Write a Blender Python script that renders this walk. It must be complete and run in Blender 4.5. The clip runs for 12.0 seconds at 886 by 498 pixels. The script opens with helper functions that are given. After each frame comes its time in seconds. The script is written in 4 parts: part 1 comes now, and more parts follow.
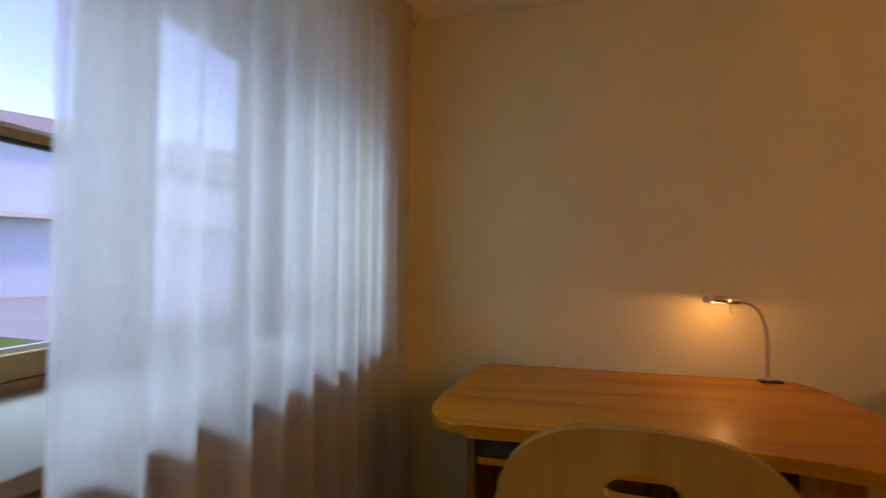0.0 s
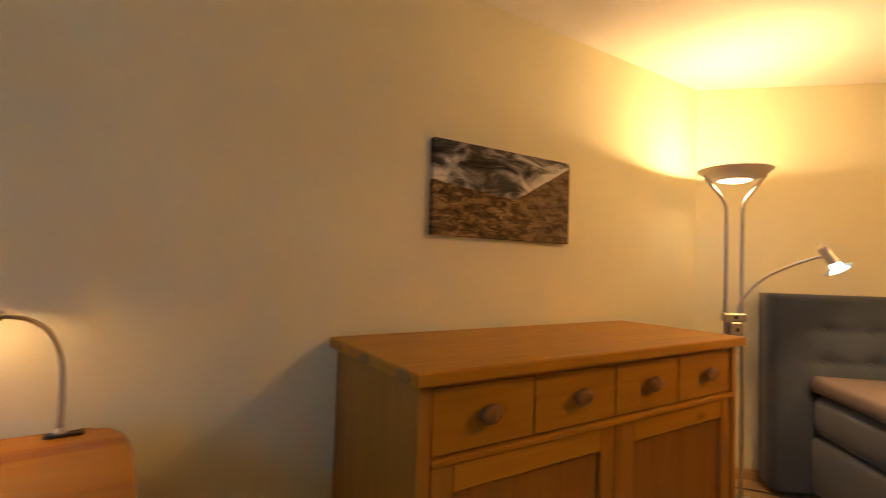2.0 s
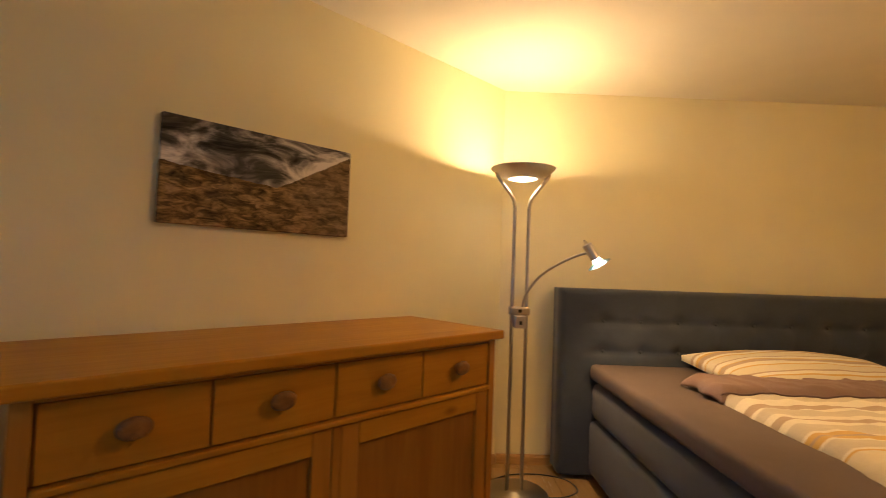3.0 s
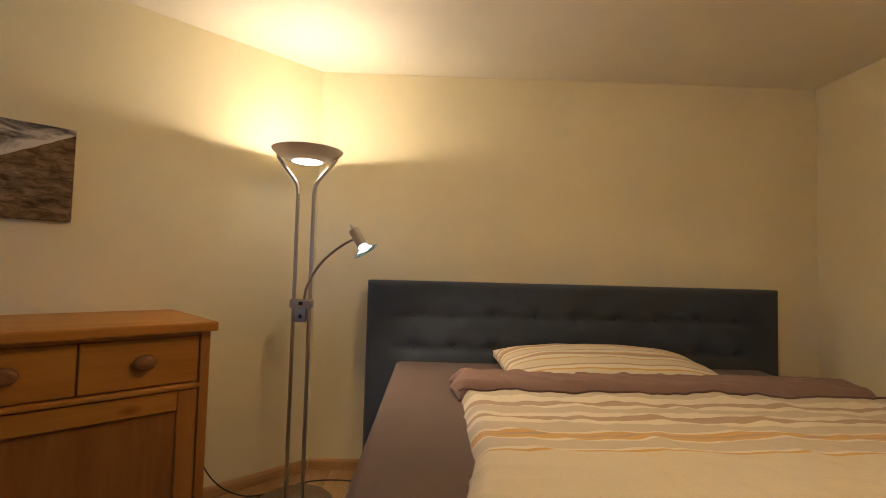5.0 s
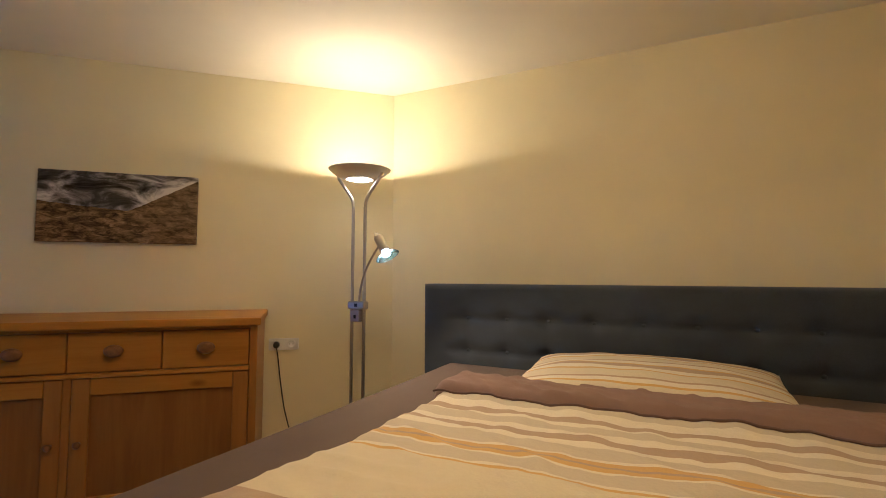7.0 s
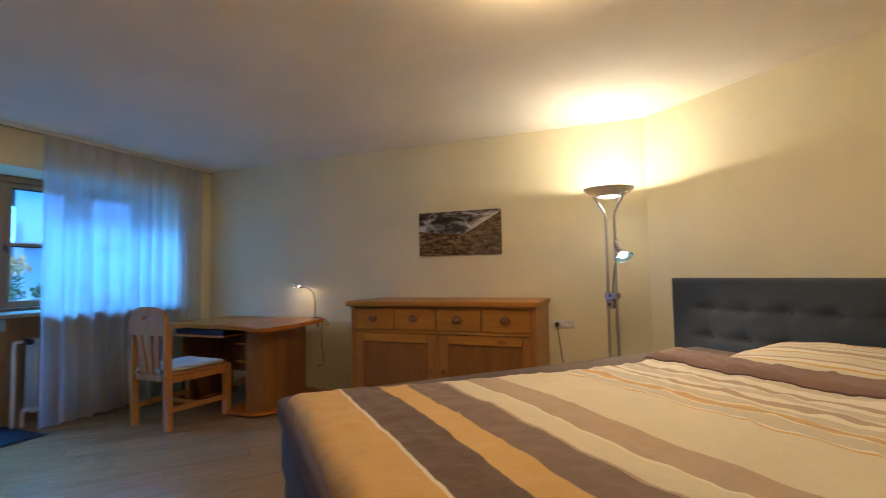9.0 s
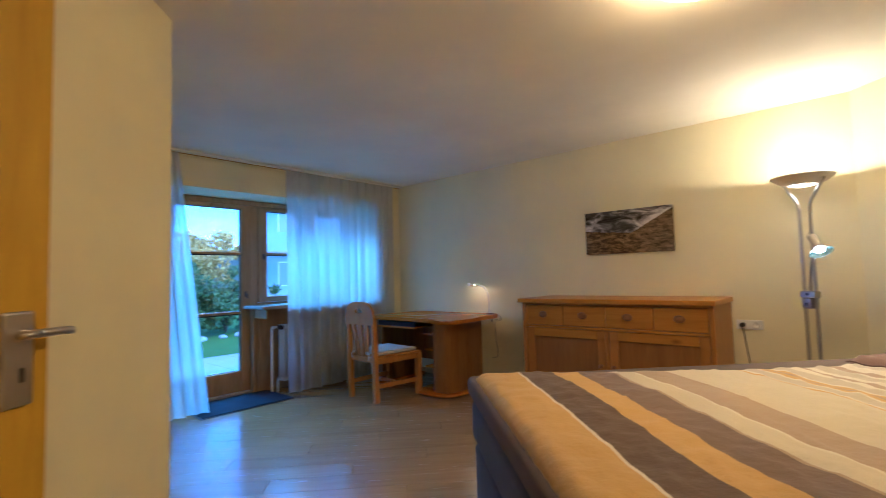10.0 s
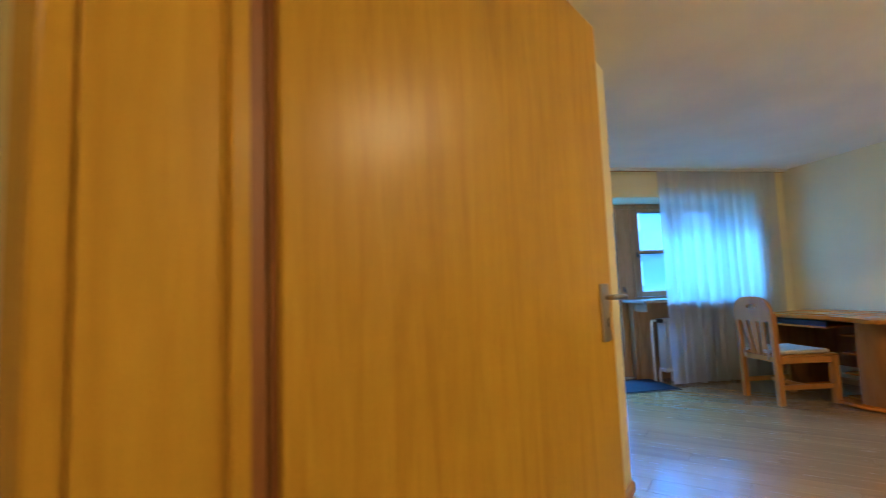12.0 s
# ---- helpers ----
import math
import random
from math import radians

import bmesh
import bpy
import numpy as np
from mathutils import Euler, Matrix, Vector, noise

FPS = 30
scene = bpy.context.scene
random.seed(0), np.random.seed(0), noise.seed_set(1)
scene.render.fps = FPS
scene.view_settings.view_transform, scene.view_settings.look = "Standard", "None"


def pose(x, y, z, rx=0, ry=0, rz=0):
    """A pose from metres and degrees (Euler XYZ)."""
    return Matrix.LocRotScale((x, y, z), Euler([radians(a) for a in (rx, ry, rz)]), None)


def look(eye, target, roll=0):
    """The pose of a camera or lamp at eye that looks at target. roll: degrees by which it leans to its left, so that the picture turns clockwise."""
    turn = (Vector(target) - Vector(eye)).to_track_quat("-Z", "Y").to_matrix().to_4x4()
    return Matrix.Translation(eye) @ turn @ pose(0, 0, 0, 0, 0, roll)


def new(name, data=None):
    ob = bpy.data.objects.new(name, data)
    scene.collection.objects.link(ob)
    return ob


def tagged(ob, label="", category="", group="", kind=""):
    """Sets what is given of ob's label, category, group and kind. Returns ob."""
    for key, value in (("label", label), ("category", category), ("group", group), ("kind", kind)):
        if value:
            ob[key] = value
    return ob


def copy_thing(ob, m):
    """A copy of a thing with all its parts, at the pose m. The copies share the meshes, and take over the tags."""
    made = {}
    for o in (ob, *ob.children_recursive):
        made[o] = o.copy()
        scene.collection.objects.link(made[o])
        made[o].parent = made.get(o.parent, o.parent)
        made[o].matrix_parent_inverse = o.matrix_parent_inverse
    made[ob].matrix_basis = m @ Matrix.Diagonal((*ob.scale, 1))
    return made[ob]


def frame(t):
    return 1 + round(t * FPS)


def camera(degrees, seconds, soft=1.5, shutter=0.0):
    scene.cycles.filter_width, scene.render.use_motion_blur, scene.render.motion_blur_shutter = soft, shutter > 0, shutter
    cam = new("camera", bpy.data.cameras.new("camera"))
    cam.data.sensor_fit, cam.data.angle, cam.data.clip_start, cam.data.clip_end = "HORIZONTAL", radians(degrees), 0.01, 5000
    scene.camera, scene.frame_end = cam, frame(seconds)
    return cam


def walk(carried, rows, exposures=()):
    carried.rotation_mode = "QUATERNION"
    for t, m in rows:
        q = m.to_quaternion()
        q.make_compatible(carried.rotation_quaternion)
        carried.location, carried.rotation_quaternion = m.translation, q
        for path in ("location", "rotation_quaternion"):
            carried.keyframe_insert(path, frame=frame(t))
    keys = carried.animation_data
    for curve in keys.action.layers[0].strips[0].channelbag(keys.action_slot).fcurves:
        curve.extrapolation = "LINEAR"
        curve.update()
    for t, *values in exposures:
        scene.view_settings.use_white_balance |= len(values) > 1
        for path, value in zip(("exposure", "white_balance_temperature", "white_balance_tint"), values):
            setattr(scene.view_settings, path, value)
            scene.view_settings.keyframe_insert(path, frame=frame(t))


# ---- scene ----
cam = camera(87.0, 12.0, soft=0.9, shutter=0.3)
PATH = [
    (0, (0.717, -2.161, 1.228), (0.246, -0.218, 1.28), 0.5),
    (0.5, (0.986, -2.025, 1.266), (0.832, -0.031, 1.298), 0.6),
    (1, (1.268, -1.878, 1.249), (1.487, 0.109, 1.312), 0.8),
    (1.5, (1.478, -1.757, 1.226), (2.102, 0.142, 1.3), 1.2),
    (2, (1.679, -1.625, 1.229), (2.75, 0.063, 1.305), 1.7),
    (2.5, (1.91, -1.686, 1.21), (3.228, -0.185, 1.287), 1.9),
    (3, (2.217, -1.901, 1.236), (3.612, -0.47, 1.311), 2.0),
    (3.5, (2.47, -2.104, 1.222), (3.916, -0.725, 1.302), 2.0),
    (5.5, (3.41, -2.656, 1.176), (4.752, -1.177, 1.29), 0.9),
    (6, (3.665, -2.746, 1.16), (4.564, -0.963, 1.282), -0.0),
    (6.5, (3.813, -2.894, 1.169), (4.552, -1.04, 1.292), 0.1),
    (8.5, (4.396, -3.743, 1.177), (4.016, -1.781, 1.277), -0.8),
    (9, (4.424, -3.993, 1.188), (3.695, -2.133, 1.294), -1.0),
    (9.5, (4.498, -4.135, 1.176), (3.45, -2.436, 1.289), -1.4),
    (10, (4.565, -4.283, 1.195), (3.242, -2.788, 1.311), -1.6),
    (10.5, (4.658, -4.497, 1.195), (3.029, -3.342, 1.32), -1.9),
    (11, (4.673, -4.583, 1.181), (2.952, -3.574, 1.313), -1.8),
    (11.5, (4.686, -4.728, 1.172), (2.828, -4.003, 1.317), -2.1),
    (12, (4.75, -4.96, 1.148), (2.786, -4.625, 1.318), -2.2),
]
EXPOSURES = [(0, 1.68, 14000, 42), (0.5, 2.25, 11000, 37), (1.0, 2.6, 8400, 26), (1.5, 2.5, 8000, 26), (2.0, 2.15, 7900, 25), (2.5, 1.95, 7800, 24), (3.5, 1.8, 6500, 20), (5.5, 1.5, 5300, 18),
             (6.5, 1.6, 5250, 17), (8.5, 1.95, 5000, 14), (9.5, 2.0, 4850, 14), (10.5, 2.3, 4950, 13), (11.0, 2.4, 5000, 12), (11.5, 2.5, 5000, 10), (12, 2.6, 4900, 6)]
walk(cam, [(t, look(eye, target, roll)) for t, eye, target, roll in PATH], EXPOSURES)

# ---- world and large lights ----
world = bpy.data.worlds.new("sky")
scene.world = world
world.use_nodes = True
wn, wl = world.node_tree.nodes, world.node_tree.links
sky = wn.new("ShaderNodeTexSky")
sky.sky_type, sky.sun_disc = "NISHITA", False
sky.air_density, sky.ozone_density, sky.dust_density = 0.65, 8.0, 0.2
sky.sun_elevation, sky.sun_rotation = radians(38), radians(60)
wn["Background"].inputs["Strength"].default_value = 0.27
dusk = wn.new("ShaderNodeMix")  # the deep blue of an evening sky
dusk.data_type, dusk.blend_type = "RGBA", "MULTIPLY"
dusk.inputs[0].default_value, dusk.inputs[7].default_value = 1.0, (0.54, 0.80, 1.12, 1)
wl.new(sky.outputs["Color"], dusk.inputs[6])
wl.new(dusk.outputs[2], wn["Background"].inputs["Color"])

sun = new("sun", bpy.data.lights.new("sun", "SUN"))
sun.data.energy, sun.data.angle, sun.data.color = 0.5, radians(12), (0.86, 0.93, 1.0)
sun.matrix_world = look((0, 0, 30), (-20, 12, 0))


def lamp(name, kind, place, energy, color, size=0.03, target=None, spot=0, blend=0.4):
    data = bpy.data.lights.new(name, kind)
    ob = new(name, data)
    data.energy, data.color = energy, color
    if kind == "AREA":
        data.shape, data.size = "DISK", size
    else:
        data.shadow_soft_size = size
    if kind == "SPOT":
        data.spot_size, data.spot_blend = radians(spot), blend
    ob.matrix_world = look(place, target) if target else pose(*place)
    return ob


WARM = (1.0, 0.735, 0.43)
lamp("uplight_bulb", "AREA", (4.32, -0.355, 1.772), 0.85, WARM, 0.14, (4.32, -0.355, 3.0))
lamp("uplight_spill", "POINT", (4.32, -0.355, 1.772), 2.3, WARM, 0.008)
lamp("uplight_spill", "POINT", (4.32, -0.355, 1.757), 1.1, WARM, 0.008)
lamp("reading_bulb", "SPOT", (4.417, -0.782, 1.259), 6, (1.0, 0.68, 0.34), 0.02, (4.70, -1.11, 0.58), 130, 0.7)
lamp("desk_bulb", "POINT", (1.337, -0.150, 1.0738), 0.26, (1.0, 0.67, 0.34), 0.003)

# sky light entering at the window's opening, from above the lintel outside
daylight = new("window_daylight", bpy.data.lights.new("window_daylight", "AREA"))
daylight.data.shape, daylight.data.size, daylight.data.size_y = "RECTANGLE", 3.0, 0.9
daylight.data.energy, daylight.data.color = 76, (0.17, 0.54, 1.0)
daylight.matrix_world = look((-2.4, -1.6, 3.36), (1.5, -1.6, 0.9))

# ---- materials ----


def material(name, color, rough=0.6, metal=0.0, spec=0.5):
    m = bpy.data.materials.new(name)
    m.use_nodes = True
    b = m.node_tree.nodes["Principled BSDF"]
    b.inputs["Base Color"].default_value = (*color, 1)
    b.inputs["Roughness"].default_value = rough
    b.inputs["Metallic"].default_value = metal
    b.inputs["Specular IOR Level"].default_value = spec
    return m, m.node_tree.nodes, m.node_tree.links, b


def ramp(nodes, stops):
    r = nodes.new("ShaderNodeValToRGB")
    el = r.color_ramp.elements
    el.remove(el[1])
    el[0].position, el[0].color = stops[0][0], (*stops[0][1], 1)
    for at, c in stops[1:]:
        el.new(at).color = (*c, 1)
    return r


def coords(nodes, links, scale=(1, 1, 1), turn=(0, 0, 0), space="Object"):
    tc = nodes.new("ShaderNodeTexCoord")
    mp = nodes.new("ShaderNodeMapping")
    mp.inputs["Scale"].default_value = scale
    mp.inputs["Rotation"].default_value = [radians(a) for a in turn]
    links.new(tc.outputs[space], mp.inputs["Vector"])
    return mp


def noise_tex(nodes, links, vec, scale, detail=4, rough=0.55, distort=0.0):
    n = nodes.new("ShaderNodeTexNoise")
    n.inputs["Scale"].default_value, n.inputs["Detail"].default_value = scale, detail
    n.inputs["Roughness"].default_value, n.inputs["Distortion"].default_value = rough, distort
    links.new(vec.outputs["Vector"], n.inputs["Vector"])
    return n


def bump(nodes, links, b, height, strength, distance=0.002):
    bp = nodes.new("ShaderNodeBump")
    bp.inputs["Strength"].default_value, bp.inputs["Distance"].default_value = strength, distance
    links.new(height, bp.inputs["Height"])
    links.new(bp.outputs["Normal"], b.inputs["Normal"])


def mix(nodes, links, fac, a, b, kind="MIX"):
    mx = nodes.new("ShaderNodeMix")
    mx.data_type, mx.blend_type = "RGBA", kind
    for i, v in ((0, fac), (6, a), (7, b)):
        if hasattr(v, "node"):
            links.new(v, mx.inputs[i])
        else:
            mx.inputs[i].default_value = v if i == 0 else (*v, 1)
    return mx.outputs[2]


def plaster(name, color, grain=60.0, strength=0.25):
    m, n, l, b = material(name, color, 0.85, 0, 0.25)
    v = coords(n, l)
    big = noise_tex(n, l, v, 1.3, 3)
    fine = noise_tex(n, l, v, grain, 5, 0.65)
    lo, hi = [c * 0.93 for c in color], [min(1, c * 1.04) for c in color]
    r = ramp(n, [(0.3, lo), (0.7, hi)])
    l.new(big.outputs["Fac"], r.inputs["Fac"])
    l.new(r.outputs["Color"], b.inputs["Base Color"])
    bump(n, l, b, fine.outputs["Fac"], strength, 0.003)
    return m


def wood(name, dark, mid, light, axis="X", scale=1.0, rough=0.38, knots=False, vary=0.0, coat=0.0, relief=0.12, fine=0.75):
    m, n, l, b = material(name, mid, rough, 0, 0.4)
    long, across = 1.1 * scale, 14.0 * scale
    s = {"X": (long, across, across), "Y": (across, long, across), "Z": (across, across, long)}[axis]
    v = coords(n, l, s)
    rnd = n.new("ShaderNodeObjectInfo")
    add = n.new("ShaderNodeVectorMath")
    add.operation = "ADD"
    mul = n.new("ShaderNodeMath")
    mul.operation = "MULTIPLY"
    mul.inputs[1].default_value = 17.0
    l.new(rnd.outputs["Random"], mul.inputs[0])
    l.new(v.outputs["Vector"], add.inputs[0])
    l.new(mul.outputs[0], add.inputs[1])
    g = noise_tex(n, l, add, 1.0, 6, 0.62, 0.9)
    f = noise_tex(n, l, add, 5.5, 5, 0.6, 0.2)
    r = ramp(n, [(0.30, dark), (0.47, mid), (0.70, light)])
    l.new(g.outputs["Fac"], r.inputs["Fac"])
    col = r.outputs["Color"]
    fr = ramp(n, [(0.35, (0.82, 0.78, 0.72)), (0.6, (1, 1, 1))])
    l.new(f.outputs["Fac"], fr.inputs["Fac"])
    col = mix(n, l, fine, col, fr.outputs["Color"], "MULTIPLY")
    if knots:
        kv = coords(n, l, {"X": (2.2, 5, 5), "Y": (5, 2.2, 5), "Z": (5, 5, 2.2)}[axis])
        vo = n.new("ShaderNodeTexVoronoi")
        vo.inputs["Scale"].default_value = 0.9
        l.new(kv.outputs["Vector"], vo.inputs["Vector"])
        kr = ramp(n, [(0.03, (0.35, 0.24, 0.16)), (0.10, (1, 1, 1))])
        l.new(vo.outputs["Distance"], kr.inputs["Fac"])
        col = mix(n, l, 0.8, col, kr.outputs["Color"], "MULTIPLY")
    if vary:
        vr = ramp(n, [(0, (1 - vary,) * 3), (1, (1 + vary * 0.4,) * 3)])
        l.new(rnd.outputs["Random"], vr.inputs["Fac"])
        col = mix(n, l, 1.0, col, vr.outputs["Color"], "MULTIPLY")
    l.new(col, b.inputs["Base Color"])
    rr = ramp(n, [(0.3, (rough * (1 + fine / 3),) * 3), (0.7, (rough * (1 - fine / 5),) * 3)])
    l.new(f.outputs["Fac"], rr.inputs["Fac"])
    l.new(rr.outputs["Color"], b.inputs["Roughness"])
    b.inputs["Coat Weight"].default_value, b.inputs["Coat Roughness"].default_value = coat, 0.15
    bump(n, l, b, f.outputs["Fac"], relief, 0.001)
    return m


def fabric(name, color, weave=420.0, rough=0.95, blotch=0.12, sheen=0.2):
    m, n, l, b = material(name, color, rough, 0, 0.2)
    v = coords(n, l)
    big = noise_tex(n, l, v, 5.0, 4)
    fine = noise_tex(n, l, v, weave, 2)
    r = ramp(n, [(0.3, [c * (1 - blotch) for c in color]), (0.7, [min(1, c * (1 + blotch)) for c in color])])
    l.new(big.outputs["Fac"], r.inputs["Fac"])
    fr = ramp(n, [(0.35, (0.75, 0.75, 0.75)), (0.65, (1, 1, 1))])
    l.new(fine.outputs["Fac"], fr.inputs["Fac"])
    l.new(mix(n, l, 0.7, r.outputs["Color"], fr.outputs["Color"], "MULTIPLY"), b.inputs["Base Color"])
    b.inputs["Sheen Weight"].default_value = sheen
    bump(n, l, b, fine.outputs["Fac"], 0.4, 0.001)
    return m


def metal(name, color, rough=0.25):
    m, n, l, b = material(name, color, rough, 1.0)
    v = coords(n, l, (1, 1, 1))
    f = noise_tex(n, l, v, 90.0, 3)
    r = ramp(n, [(0.3, (rough * 0.9,) * 3), (0.7, (rough * 1.12,) * 3)])
    l.new(f.outputs["Fac"], r.inputs["Fac"])
    l.new(r.outputs["Color"], b.inputs["Roughness"])
    return m


def glow(name, color, strength):
    m, n, l, b = material(name, color, 0.3)
    b.inputs["Emission Color"].default_value = (*color, 1)
    b.inputs["Emission Strength"].default_value = strength
    return m


WALL = plaster("wall_paint", (0.84, 0.77, 0.50))
CEIL = plaster("ceiling_paint", (0.90, 0.85, 0.70), 90, 0.2)
PINE = wood("oiled_pine", (0.38, 0.158, 0.016), (0.44, 0.193, 0.022), (0.49, 0.228, 0.030), "X", 0.8, 0.36, True, 0, 0, 0.06, 0.35)
# upright grain, with the dimmer light on front and sides painted in
PINE_Z_SHADED = wood("oiled_pine_upright_shaded", (0.32, 0.128, 0.016), (0.37, 0.155, 0.021), (0.41, 0.182, 0.028), "Z", 0.8, 0.38, True, 0, 0, 0.06, 0.35)
# same pine, darkest: the shade in door recesses and gaps is in the colour
PINE_RECESS_SHADED = wood("pine_recess_shaded", (0.23, 0.088, 0.012), (0.275, 0.112, 0.017), (0.315, 0.135, 0.023), "Z", 0.8, 0.4, True, 0, 0, 0.08, 0.45)
DESK = wood("desk_wood", (0.36, 0.100, 0.007), (0.56, 0.185, 0.010), (0.61, 0.225, 0.014), "X", 0.42, 0.24, False, 0, 0.06, 0.06, 0.35)
# desk wood again, darkened for the shade on panels below the top
DESK_Z_SHADED = wood("desk_wood_upright_shaded", (0.22, 0.085, 0.018), (0.30, 0.13, 0.028), (0.36, 0.17, 0.040), "Z", 0.8, 0.3)
BEECH = wood("chair_wood", (0.40, 0.150, 0.020), (0.50, 0.208, 0.032), (0.57, 0.262, 0.050), "Z", 0.9, 0.34, False, 0, 0, 0.08, 0.4)
VENEER = wood("door_veneer", (0.50, 0.285, 0.009), (0.57, 0.338, 0.012), (0.62, 0.382, 0.017), "Z", 1.3, 0.30, False, 0, 0.0, 0.05, 0.30)
# veneer darkened to paint in the shade of the rebate
VENEER_SHADED = wood("rebate_shaded_veneer", (0.22, 0.085, 0.02), (0.30, 0.125, 0.03), (0.36, 0.16, 0.04), "Z", 0.7, 0.45)
FRAME = wood("window_wood", (0.30, 0.165, 0.07), (0.41, 0.245, 0.11), (0.48, 0.30, 0.145), "Z", 1.2, 0.42)
PLANK = wood("floor_plank", (0.345, 0.212, 0.088), (0.395, 0.25, 0.107), (0.44, 0.285, 0.129), "X", 0.9, 0.26, False, 0.09, 0.75, 0.01, 0.2)
for m in (VENEER, DESK, PINE):
    m.node_tree.nodes["Principled BSDF"].inputs["Specular IOR Level"].default_value = 0.2
SKIRT = wood("skirting_wood", (0.40, 0.23, 0.08), (0.50, 0.30, 0.12), (0.57, 0.36, 0.16), "X", 1.0, 0.4)
GREY = fabric("bed_upholstery", (0.050, 0.062, 0.080), 300)
TAUPE = fabric("fitted_sheet", (0.125, 0.091, 0.077), 700, 0.9, 0.08, 0.1)
MAUVE = fabric("duvet_underside", (0.25, 0.165, 0.135), 700, 0.9, 0.08, 0.1)
# dark mauve for the shadow line under the duvet's turned edge
FOLD_SHADE = fabric("fold_shade_cloth", (0.15, 0.098, 0.085), 700)
CUSHION = fabric("seat_cushion", (0.62, 0.60, 0.56), 350)
MAT = fabric("door_mat", (0.028, 0.033, 0.05), 160, 0.98, 0.25, 0)
STEEL = metal("brushed_steel", (0.52, 0.48, 0.43), 0.32)
SATIN = metal("satin_steel", (0.82, 0.79, 0.74), 0.5)
DARKSTEEL = metal("bronzed_steel", (0.16, 0.13, 0.11), 0.35)
CHROME = metal("chrome", (0.75, 0.73, 0.70), 0.12)
BLACK = material("black_plastic", (0.015, 0.015, 0.017), 0.45)[0]
WHITE = material("white_plastic", (0.80, 0.79, 0.75), 0.35)[0]
ENAMEL = material("radiator_enamel", (0.78, 0.77, 0.73), 0.4)[0]
DARKWOOD = wood("stained_knob", (0.17, 0.075, 0.022), (0.235, 0.105, 0.032), (0.30, 0.14, 0.045), "Y", 2, 0.35)
ALU = metal("spacer_aluminium", (0.7, 0.72, 0.75), 0.3)
SILL = plaster("sill_stone", (0.34, 0.32, 0.29), 40, 0.1)
DISC_GLOW = glow("lit_glass", (1.0, 0.86, 0.62), 4.0)
SPOT_GLOW = glow("lit_halogen", (0.9, 0.95, 1.0), 6.0)
DESK_GLOW = glow("lit_tube", (1.0, 0.85, 0.55), 6.0)
OPAL = glow("opal_glass_lit", (1.0, 0.62, 0.25), 14.5)


def glass_pane():
    m, n, l, b = material("window_glass", (1, 1, 1), 0.0)
    b.inputs["Transmission Weight"].default_value, b.inputs["IOR"].default_value = 1.0, 1.45
    return m


GLASS = glass_pane()


def sheer():
    m, n, l, b = material("sheer_voile", (0.86, 0.85, 0.82), 0.9, 0, 0.1)
    f = noise_tex(n, l, coords(n, l, (60, 60, 3)), 9.0, 3)
    tr, tl, mx = (n.new("ShaderNodeBsdf" + k) for k in ("Transparent", "Translucent", "Diffuse"))
    tl.inputs["Color"].default_value = (0.77, 0.78, 0.79, 1)
    mx.inputs["Color"].default_value = (0.80, 0.80, 0.79, 1)
    m1, m2 = n.new("ShaderNodeMixShader"), n.new("ShaderNodeMixShader")
    m1.inputs[0].default_value = 0.22
    l.new(tl.outputs[0], m1.inputs[1])
    l.new(mx.outputs[0], m1.inputs[2])
    r = ramp(n, [(0.3, (0.70,) * 3), (0.7, (0.84,) * 3)])
    l.new(f.outputs["Fac"], r.inputs["Fac"])
    l.new(r.outputs["Color"], m2.inputs[0])
    l.new(tr.outputs[0], m2.inputs[1])
    l.new(m1.outputs[0], m2.inputs[2])
    l.new(m2.outputs[0], n["Material Output"].inputs["Surface"])
    return m


SHEER = sheer()


def striped(name, bands, wobble=0.010):
    """Cloth with woven bands across its local y: (position from 0 to 3 m, colour)."""
    m, n, l, b = material(name, (0.7, 0.62, 0.48), 0.88, 0, 0.2)
    v = coords(n, l)
    sep = n.new("ShaderNodeSeparateXYZ")
    l.new(v.outputs["Vector"], sep.inputs[0])
    w = noise_tex(n, l, v, 3.0, 2)
    k = n.new("ShaderNodeMath")
    k.operation = "MULTIPLY_ADD"
    k.inputs[1].default_value = wobble
    l.new(w.outputs["Fac"], k.inputs[0])
    neg = n.new("ShaderNodeMath")
    neg.operation = "MULTIPLY"
    neg.inputs[1].default_value = -1.0
    l.new(sep.outputs["Y"], neg.inputs[0])
    l.new(neg.outputs[0], k.inputs[2])
    third = n.new("ShaderNodeMath")
    third.operation = "MULTIPLY"
    third.inputs[1].default_value = 1 / 3.0
    l.new(k.outputs[0], third.inputs[0])
    r = ramp(n, [(p / 3.0, c) for p, c in bands])
    r.color_ramp.interpolation = "CONSTANT"
    l.new(third.outputs[0], r.inputs["Fac"])
    weave = noise_tex(n, l, v, 600, 2)
    wr = ramp(n, [(0.35, (0.82, 0.82, 0.82)), (0.65, (1, 1, 1))])
    l.new(weave.outputs["Fac"], wr.inputs["Fac"])
    l.new(mix(n, l, 0.8, r.outputs["Color"], wr.outputs["Color"], "MULTIPLY"), b.inputs["Base Color"])
    crease = noise_tex(n, l, v, 14, 4)
    bump(n, l, b, crease.outputs["Fac"], 0.75, 0.012)
    b.inputs["Sheen Weight"].default_value = 0.15
    return m


